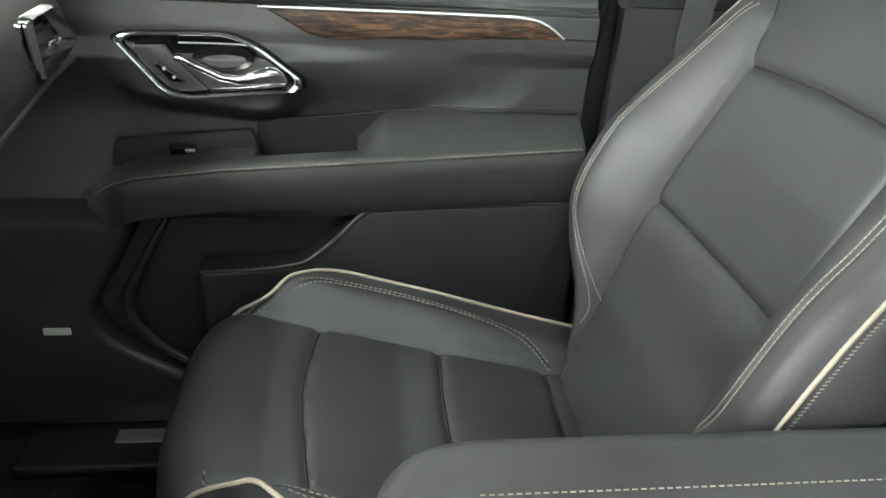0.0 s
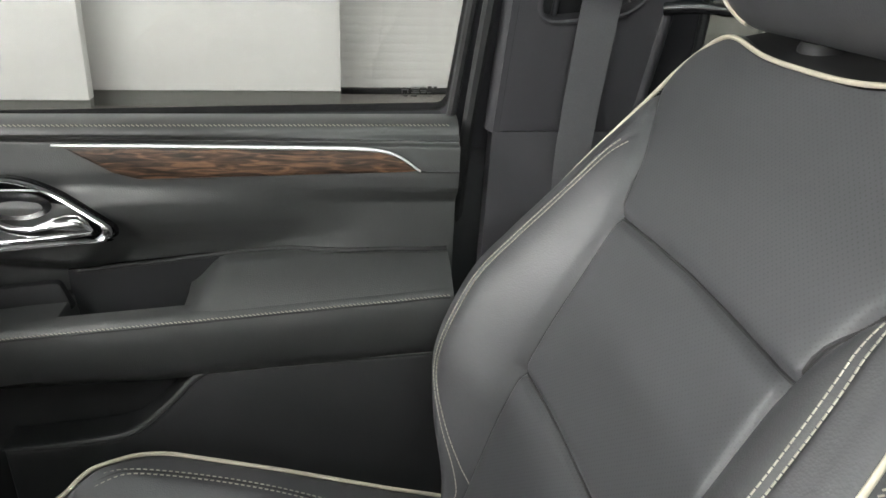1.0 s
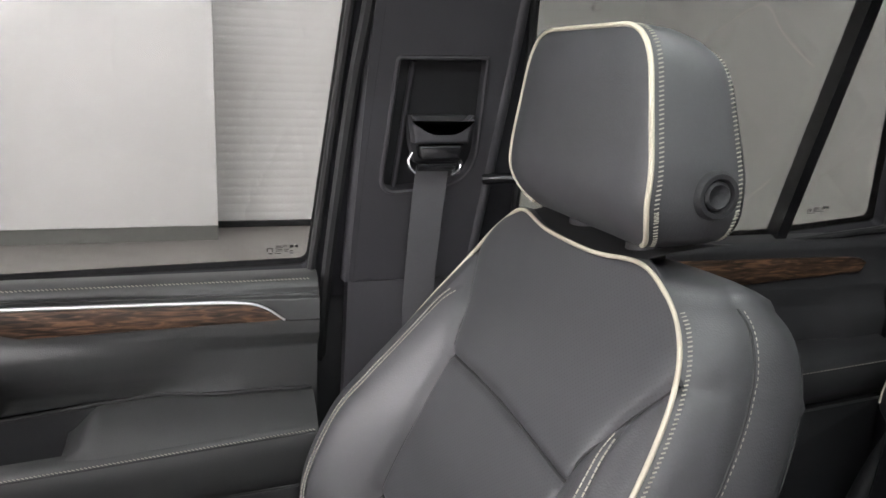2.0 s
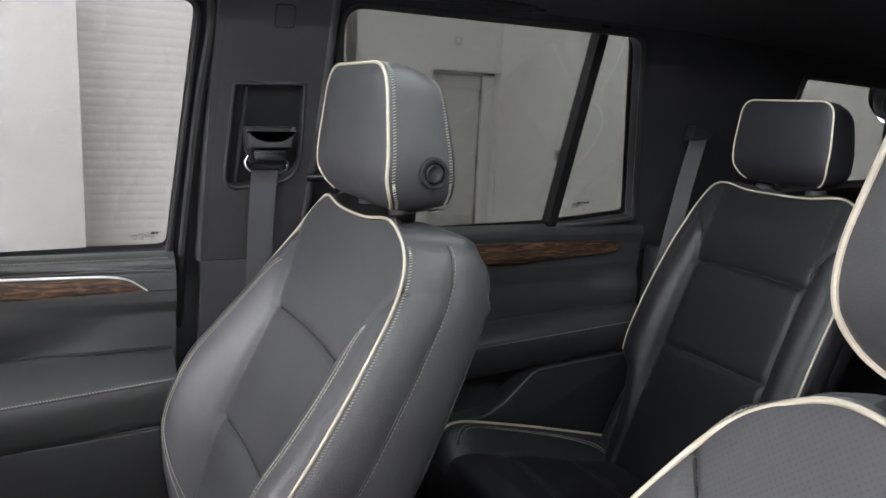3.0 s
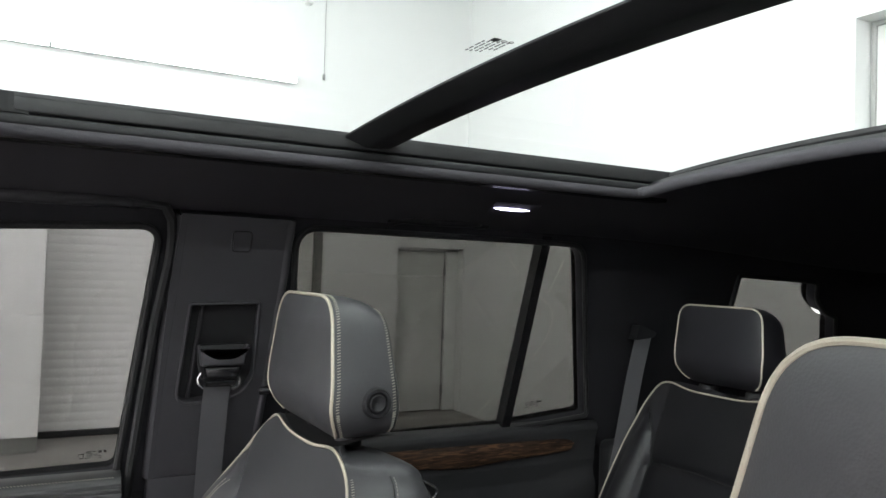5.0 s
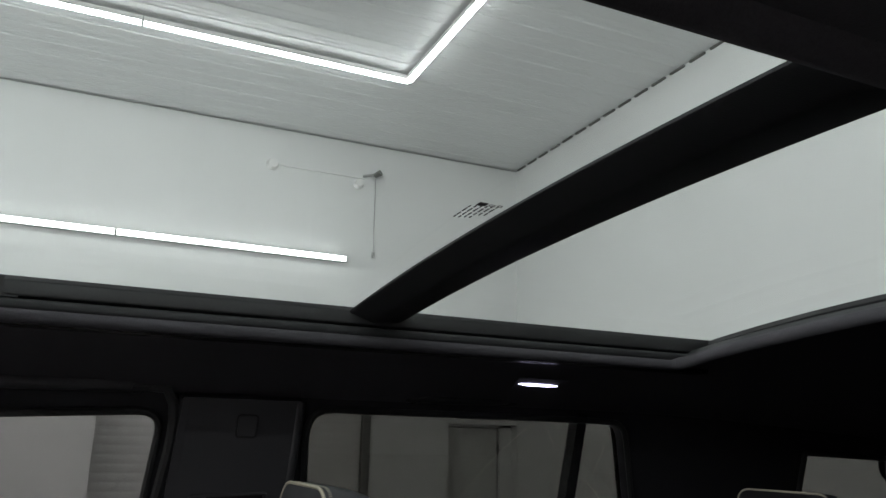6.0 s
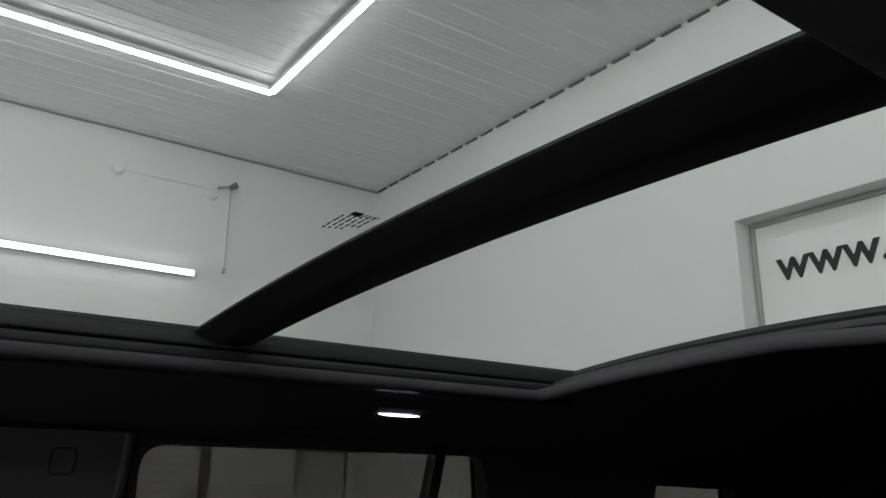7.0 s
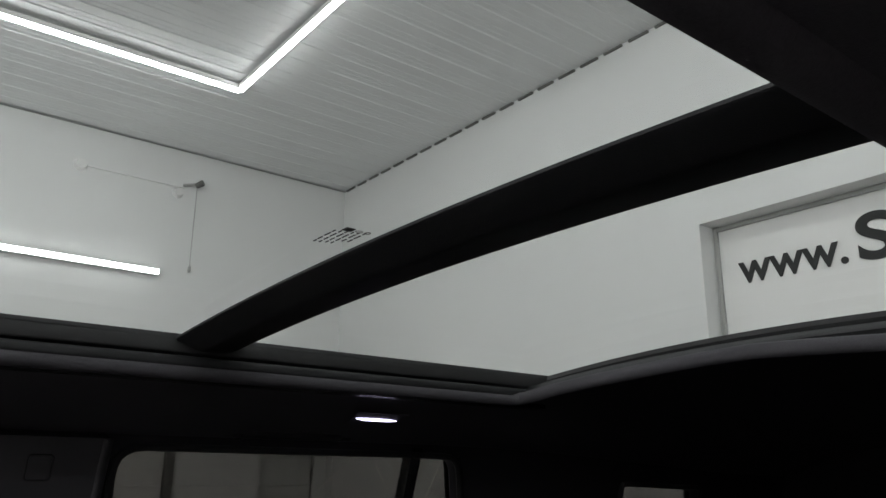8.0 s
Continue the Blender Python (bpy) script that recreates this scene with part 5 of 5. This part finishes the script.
# inner handle in its bright surround
HY = 0.834
hb = smooth_line(rounded([(-0.374, 1.200), (-0.352, 1.208), (-0.212, 1.210), (-0.172, 1.193), (-0.108, 1.143), (-0.116, 1.128), (-0.285, 1.1145), (-0.312, 1.124)], [0.01, 0.012, 0.02, 0.02, 0.012, 0.012, 0.02, 0.018], 6), 150, True)[:-1]
mid = hb.mean(0)
ring = lambda k, y: [(mid[0] + (a - mid[0]) * k, y, mid[1] + (b - mid[1]) * k) for a, b in hb]
part("handle_surround", loft([ring(1.04, HY + 0.012), ring(1.037, HY + 0.001), ring(1.022, HY - 0.0035), ring(0.99, HY - 0.005), ring(0.955, HY - 0.003), ring(0.93, HY + 0.001), ring(0.925, HY + 0.012)], False), CHROME, fd, "polished handle surround")
part("surround_gap", loft([ring(1.075, HY + 0.012), ring(1.06, HY + 0.004), ring(1.03, HY + 0.007)], False), BLACK, fd, "dark shadow gap")
part("handle_bowl", loft([ring(0.955, HY + 0.004), ring(0.93, HY + 0.010), ring(0.8, HY + 0.014), ring(0.4, HY + 0.018), ring(0.02, HY + 0.019)], False), BLACK, fd, "black handle bowl")
part("finger_cup", loft([[(-0.222 + 0.045 * r * math.cos(a), HY + 0.009 + h, 1.173 + 0.019 * r * math.sin(a)) for a in np.linspace(0, 2 * math.pi, 33)[:-1]] for r, h in ((1.0, 0.0), (0.9, 0.001), (0.6, 0.006), (0.02, 0.009))], False), BLACK, fd, "dark finger cup")
part("handle", loft([[(x + 0.006 * n_ * math.cos(a) * 0.6, HY - 0.004 - dy + 0.0045 * n_ * math.sin(a), z + 0.006 * n_ * math.cos(a)) for a in np.linspace(0, 2 * math.pi, 13)[:-1]] for x, z, n_, dy in ((-0.2905, 1.1755, 0.2, 0), (-0.288, 1.175, 0.7, 0), (-0.277, 1.173, 0.8, 0.002), (-0.255, 1.163, 0.8, 0.004), (-0.224, 1.149, 0.85, 0.005), (-0.2, 1.146, 1.2, 0.005), (-0.183, 1.1495, 2.0, 0.004), (-0.168, 1.1525, 2.4, 0.002), (-0.15, 1.151, 2.1, 0.0), (-0.138, 1.1465, 1.3, -0.001), (-0.13, 1.142, 0.3, -0.002))]), CHROME, fd, "polished door handle")
part("handle_lower_strip", tube(smooth_line([(-0.243, HY, 1.128), (-0.191, HY - 0.001, 1.132), (-0.132, HY - 0.001, 1.139)], 20), 0.0028, 8), CHROME, fd)
part("handle_upper_strip", tube(smooth_line([(-0.284, HY + 0.006, 1.195), (-0.219, HY + 0.006, 1.195), (-0.181, HY + 0.006, 1.193), (-0.163, HY + 0.006, 1.185)], 20), 0.0013, 6), SATIN, fd)
part("lock_plate", prism([(x, HY + 0.012, z) for x, z in rounded([(-0.350, 1.190), (-0.304, 1.191), (-0.292, 1.172), (-0.245, 1.126), (-0.29, 1.123), (-0.338, 1.163)], [0.008, 0.004, 0.004, 0.006, 0.01, 0.01])], (0, -0.008, 0), 0.002), TRIM, fd)
part("lock_rocker", prism([(x, HY + 0.005, z) for x, z in rounded([(-0.324, 1.1665), (-0.313, 1.167), (-0.277, 1.138), (-0.30, 1.1385)], 0.004)], (0, -0.004, 0), 0.0015), BLACK, fd, "black lock rocker")
for x, z in ((-0.307, 1.158), (-0.294, 1.1455)):
    part("lock_symbol", tube([(x, HY + 0.002, z), (x, HY + 0.0003, z)], 0.0024, 10), PALE_INK, fd, "pale lock symbol")

# the handle group sits a little behind its swelling
for ob in fd.children:
    if ob.name.split(".")[0] in ("handle_surround", "surround_gap", "handle_bowl", "finger_cup", "handle", "handle_lower_strip", "handle_upper_strip", "lock_plate", "lock_rocker", "lock_symbol"):
        ob.location = (0.010, 0, 0.003)

# lower part: recess, speaker swell and the pocket
door_panel("lower_trim", -0.85, 0.358, 0.50, 0.94, lambda x, z: float(0.868 - 0.012 * step(0.62, 0.5, z)), 40, 40, fd, LOWER_TRIM)
pocket = [(x, z) for x, z in smooth_line([(-0.272, 0.838), (-0.185, 0.842), (-0.12, 0.85), (-0.09, 0.862), (-0.04, 0.907), (-0.012, 0.937), (0.02, 0.95), (0.15, 0.956), (0.352, 0.965)], 50)]
part("map_pocket", prism([(x, 0.862, z) for x, z in pocket + [(0.352, 0.60), (0.2, 0.55), (-0.1, 0.53), (-0.262, 0.53)]], (0, -0.055, 0), 0.01, 3), LOWER_TRIM, fd, "hard dark map pocket")
part("pocket_lip", tube([(x, 0.809, z - 0.001) for x, z in pocket], np.r_[np.linspace(0.002, 0.005, 10), np.full(40, 0.005)], 8), TRIM, fd)
part("speaker_cover", prism([(x, 0.868, z) for x, z in [(-0.80, 0.53), (-0.55, 0.528)] + smooth_line([(-0.36, 0.56), (-0.305, 0.612), (-0.35, 0.648), (-0.424, 0.696), (-0.45, 0.758), (-0.405, 0.838), (-0.359, 0.924)], 30).tolist() + [(-0.80, 0.924)]], (0, -0.05, 0), 0.016, 4), LOWER_TRIM, fd, "dark speaker cover")
part("speaker_ridge", tube(smooth_line([(-0.32, 0.842, 0.92), (-0.36, 0.84, 0.85), (-0.40, 0.84, 0.76), (-0.365, 0.838, 0.69), (-0.29, 0.838, 0.63)], 40), np.r_[np.linspace(0.006, 0.011, 20), np.linspace(0.011, 0.008, 20)], 10), LOWER_TRIM, fd)
part("badge", box(-0.534, -0.49, 0.8135, 0.8175, 0.7165, 0.7295, 0.0015), FIXTURE, fd, "small grey speaker badge")
part("sill_plate", box(-0.6, -0.15, 0.745, 0.86, 0.472, 0.496, 0.006), LOWER_TRIM, fd, "scuffed dark sill plate")
part("sill_strip", box(-0.446, -0.25, 0.80, 0.835, 0.4965, 0.5, 0.001), SATIN, fd, "brushed metal sill strip")

# ---- rear door trim ----
rd = thing("door_3", (1.0, 0.87, 0.5), "rear door trim in black leather with wood inlay", "door", kind="structure")


def rear_upper(x, z):
    return float(np.interp(z, (1.06, 1.12, 1.17, 1.21, 1.262, 1.289, 1.303, 1.313), (0.878, 0.875, 0.872, 0.862, 0.858, 0.85, 0.853, 0.878)) - 0.02 * step(1.3, 1.4, x) * step(1.2, 1.14, z))


door_panel("upper_trim", 0.60, 1.47, 1.07, 1.313, rear_upper, 50, 60, rd, TRIM_SHADED)
rings = []
for x in np.linspace(0.66, 1.46, 40):
    z = 1.045 + 0.03 * (x - 0.9) / 0.5
    e = 0.80
    rings.append([(x, yy, zz) for yy, zz in ((0.88, z + 0.03), (0.845, z + 0.028), (e + 0.02, z + 0.02), (e + 0.004, z + 0.008), (e, z - 0.004), (e + 0.006, z - 0.06), (e + 0.03, z - 0.085), (0.88, z - 0.085))])
part("armrest", loft(rings), TRIM_SHADED, rd, "dark leather armrest")
part("arm_stitching", stitches([(x, 0.799, 1.043 + 0.03 * (x - 0.9) / 0.5) for x in np.linspace(0.7, 1.455, 160)], 0.005, 0.003, 0.0009), THREAD, rd, "grey seam thread")
part("inlay", prism([(x, 0.862, z) for x, z in smooth_line([(0.86, 1.276), (1.1, 1.274), (1.3, 1.271), (1.375, 1.268), (1.398, 1.258)], 30).tolist() + smooth_line([(1.385, 1.24), (1.2, 1.231), (1.08, 1.224), (0.95, 1.232)], 20).tolist()], (0, -0.012, 0), 0.003), WOOD, rd, "dark open-pored wood inlay")
part("handle_surround", tube(smooth_line([(x, 0.85, z) for x, z in rounded([(0.86, 1.215), (0.96, 1.215), (1.012, 1.185), (1.005, 1.165), (0.90, 1.16)], 0.012)], 60, True), 0.004, 8, True), CHROME, rd, "polished handle surround")
door_panel("lower_trim", 0.60, 1.47, 0.52, 0.99, lambda x, z: 0.876, 6, 6, rd, TRIM_DARK)
rp = smooth_line([(0.62, 0.865), (0.98, 0.872), (1.05, 0.888), (1.11, 0.935), (1.15, 0.968), (1.2, 0.974), (1.45, 0.99)], 40).tolist()
part("map_pocket", prism([(x, 0.87, z) for x, z in rp + [(1.45, 0.6), (0.62, 0.6)]], (0, -0.055, 0), 0.006), TRIM_DARK, rd, "hard dark map pocket")
part("pocket_lip", tube([(x, 0.816, z) for x, z in rp], 0.003, 8), TRIM, rd)

# rear belt and quarter trim
rb = thing("rear_seat_belt", (1.56, 0.745, 1.2), "grey woven belt of the second-row seat", "seat belt")
line = smooth_line([(1.525, 0.752, 1.53), (1.48, 0.735, 1.42), (1.425, 0.715, 1.25), (1.36, 0.70, 1.05)], 24)
v, f = [], []
for p in line:
    for dx, dy in ((-0.022, 0.004), (0.022, -0.004), (0.022, -0.0024), (-0.022, 0.0056)):
        v.append((p[0] + dx, p[1] + dy, p[2]))
for i in range(len(line) - 1):
    for k in range(4):
        f.append((4 * i + k, 4 * i + (k + 1) % 4, 4 * i + 4 + (k + 1) % 4, 4 * i + 4 + k))
part("webbing", (v, f), WEB, rb, "", False)
part("guide", prism([(x, 0.748, z) for x, z in rounded([(1.498, 1.522), (1.556, 1.528), (1.565, 1.54), (1.51, 1.56)], 0.005)], (0, 0.03, 0)), TRIM_DARK, rb, "black belt guide")
structure("trim_6", box(1.475, 2.62, 0.80, 0.86, 0.47, 1.262, 0.02), TRIM_DARK, "dark rear quarter trim", True, "trim")

# ---- console between the front seats ----
cn = thing("centre_console", (0.25, -0.01, 0.47), "dark grey leather centre console with stitched lid", "console")
part("body", box(-0.42, 0.625, -0.15, 0.118, 0.472, 0.965, 0.02), TRIM_DARK, cn, "dark plastic console body")
lid = part("lid", prism([(x, y, 1.006) for x, y in rounded([(-0.012, -0.155), (0.45, -0.155), (0.45, 0.114), (-0.012, 0.114)], [0.085, 0.03, 0.03, 0.085], 10)], (0, 0, 0.07), 0.024, 7), LEATHER, cn, "padded leather armrest lid")
for y in (0.045, -0.08):
    part("stitching", stitches([(x, y, 1.0764) for x in np.linspace(0.06, 0.44, 120)], 0.0036, 0.0024, 0.0006), THREAD, lid, "cream seam thread")
well = [(0.537 + 0.041 * math.cos(a), 0.082 + 0.041 * math.sin(a)) for a in np.linspace(0, 2 * math.pi, 33)[:-1]]
part("rear_top", holed_plate(rounded([(0.458, -0.15), (0.625, -0.15), (0.625, 0.138), (0.458, 0.138)], [0.012, 0.05, 0.05, 0.012], 6), [well], lambda x, y: Vector((x, y, 0.967)), Vector((0, 0, 0.084))), TRIM, cn, "", False)
part("cup_well", loft([[(0.537 + r * math.cos(a), 0.082 + r * math.sin(a), z) for a in np.linspace(0, 2 * math.pi, 33)[:-1]] for r, z in ((0.0405, 1.05), (0.037, 0.975), (0.001, 0.974))], False), BLACK, cn, "black cup well")
part("cup_ring", tube([(0.537 + 0.0445 * math.cos(a), 0.082 + 0.0445 * math.sin(a), 1.053) for a in np.linspace(0, 2 * math.pi, 49)[:-1]], 0.0042, 10, True), CHROME, cn, "polished cup holder ring")

# ---- dashboard end with its air vent ----
db = thing("dashboard", (-0.6, 0, 0.9), "dark grey soft dashboard with a corner air vent", "dashboard")
prof = [(-1.15, 1.20), (-0.85, 1.262), (-0.6, 1.29), (-0.48, 1.288), (-0.425, 1.275), (-0.404, 1.25), (-0.40, 1.215), (-0.404, 1.19), (-0.415, 1.178), (-0.45, 1.17), (-0.56, 1.12), (-0.62, 0.98), (-0.68, 0.86), (-0.8, 0.80), (-1.15, 0.80)]
drop = lambda y: -0.046 * float(step(0.80, 0.40, y))
dash = part("body", loft([[(x - 0.015 * float(step(0.74, 0.81, y)), y, z + drop(y) * (1 if z < 1.24 else 0.3)) for x, z in prof] for y in np.linspace(-0.83, 0.81, 40)]), DASH, db)
part("lower_roll", tube([(-0.409, y, 1.181 + drop(y)) for y in np.linspace(-0.8, 0.80, 40)], 0.0045, 8), DASH, db, "thin rolled edge")
vent = rounded([(0.632, 1.262), (0.712, 1.266), (0.778, 1.212), (0.70, 1.192), (0.645, 1.186)], [0.01, 0.01, 0.012, 0.01, 0.008])
vi = lambda k, x: [(x, 0.674 + (a - 0.70) * k, 1.231 + (b - 1.226) * k) for a, b in vent]
vp = lambda k, x: [(x, 0.70 + (a - 0.70) * k, 1.226 + (b - 1.226) * k) for a, b in vent]
part("vent_surround", loft([vp(1.06, -0.405), vp(1.05, -0.396), vp(0.98, -0.391), vi(0.74, -0.396), vi(0.70, -0.41)], False), CHROME, db, "polished vent surround")
part("vent_well", loft([vi(0.76, -0.4005), vi(0.7, -0.404), vi(0.02, -0.404)], False), BLACK, db, "black vent well")
for k in range(3):
    part("vent_blade", box(-0.401, -0.396, 0.628 + 0.006 * k, 0.722 - 0.012 * abs(k - 1), 1.206 + 0.018 * k, 1.2085 + 0.018 * k, 0.0008), TRIM_DARK, db)
part("vent_tab", box(-0.397, -0.389, 0.672, 0.70, 1.221, 1.2285, 0.002), CHROME, db, "bright vent tab")

# ---- mirror outside the front window ----
MX, MZ = 0.065, -0.03
mr = thing("side_mirror", (-0.5, 1.1, 1.3), "black door mirror with polished edge outside the window", "mirror")
shell = rounded([(0.99, 1.275), (1.12, 1.262), (1.27, 1.29), (1.29, 1.42), (1.05, 1.45), (0.98, 1.36)], [0.03, 0.06, 0.05, 0.05, 0.05, 0.03])
sm = lambda k, x: [(x + MX, 1.13 + (a - 1.13) * k, 1.355 + MZ + (b - 1.355) * k) for a, b in shell]
part("housing", loft([sm(0.3, -0.64), sm(0.75, -0.61), sm(0.95, -0.54), sm(1.0, -0.46), sm(1.0, -0.43), sm(0.96, -0.425)]), BODY, mr, "gloss black housing")
up_glass = lambda k, x: [(a, b, c + 0.03) for a, b, c in sm(k, x)]
part("mirror_glass", loft([up_glass(0.7, -0.4245), up_glass(0.7, -0.4225)]), CHROME, mr, "mirror glass")
part("bright_edge", tube([(-0.428 + MX, a, b) for a, b in [q[1:] for q in sm(0.985, 0)]], 0.004, 6, True), CHROME, mr)
part("foot", prism([(-0.55, 0.90, 1.24), (-0.45, 0.90, 1.24), (-0.46, 1.02, 1.30), (-0.54, 1.02, 1.30)], (0, 0, 0.03), 0.005), BLACK, mr)
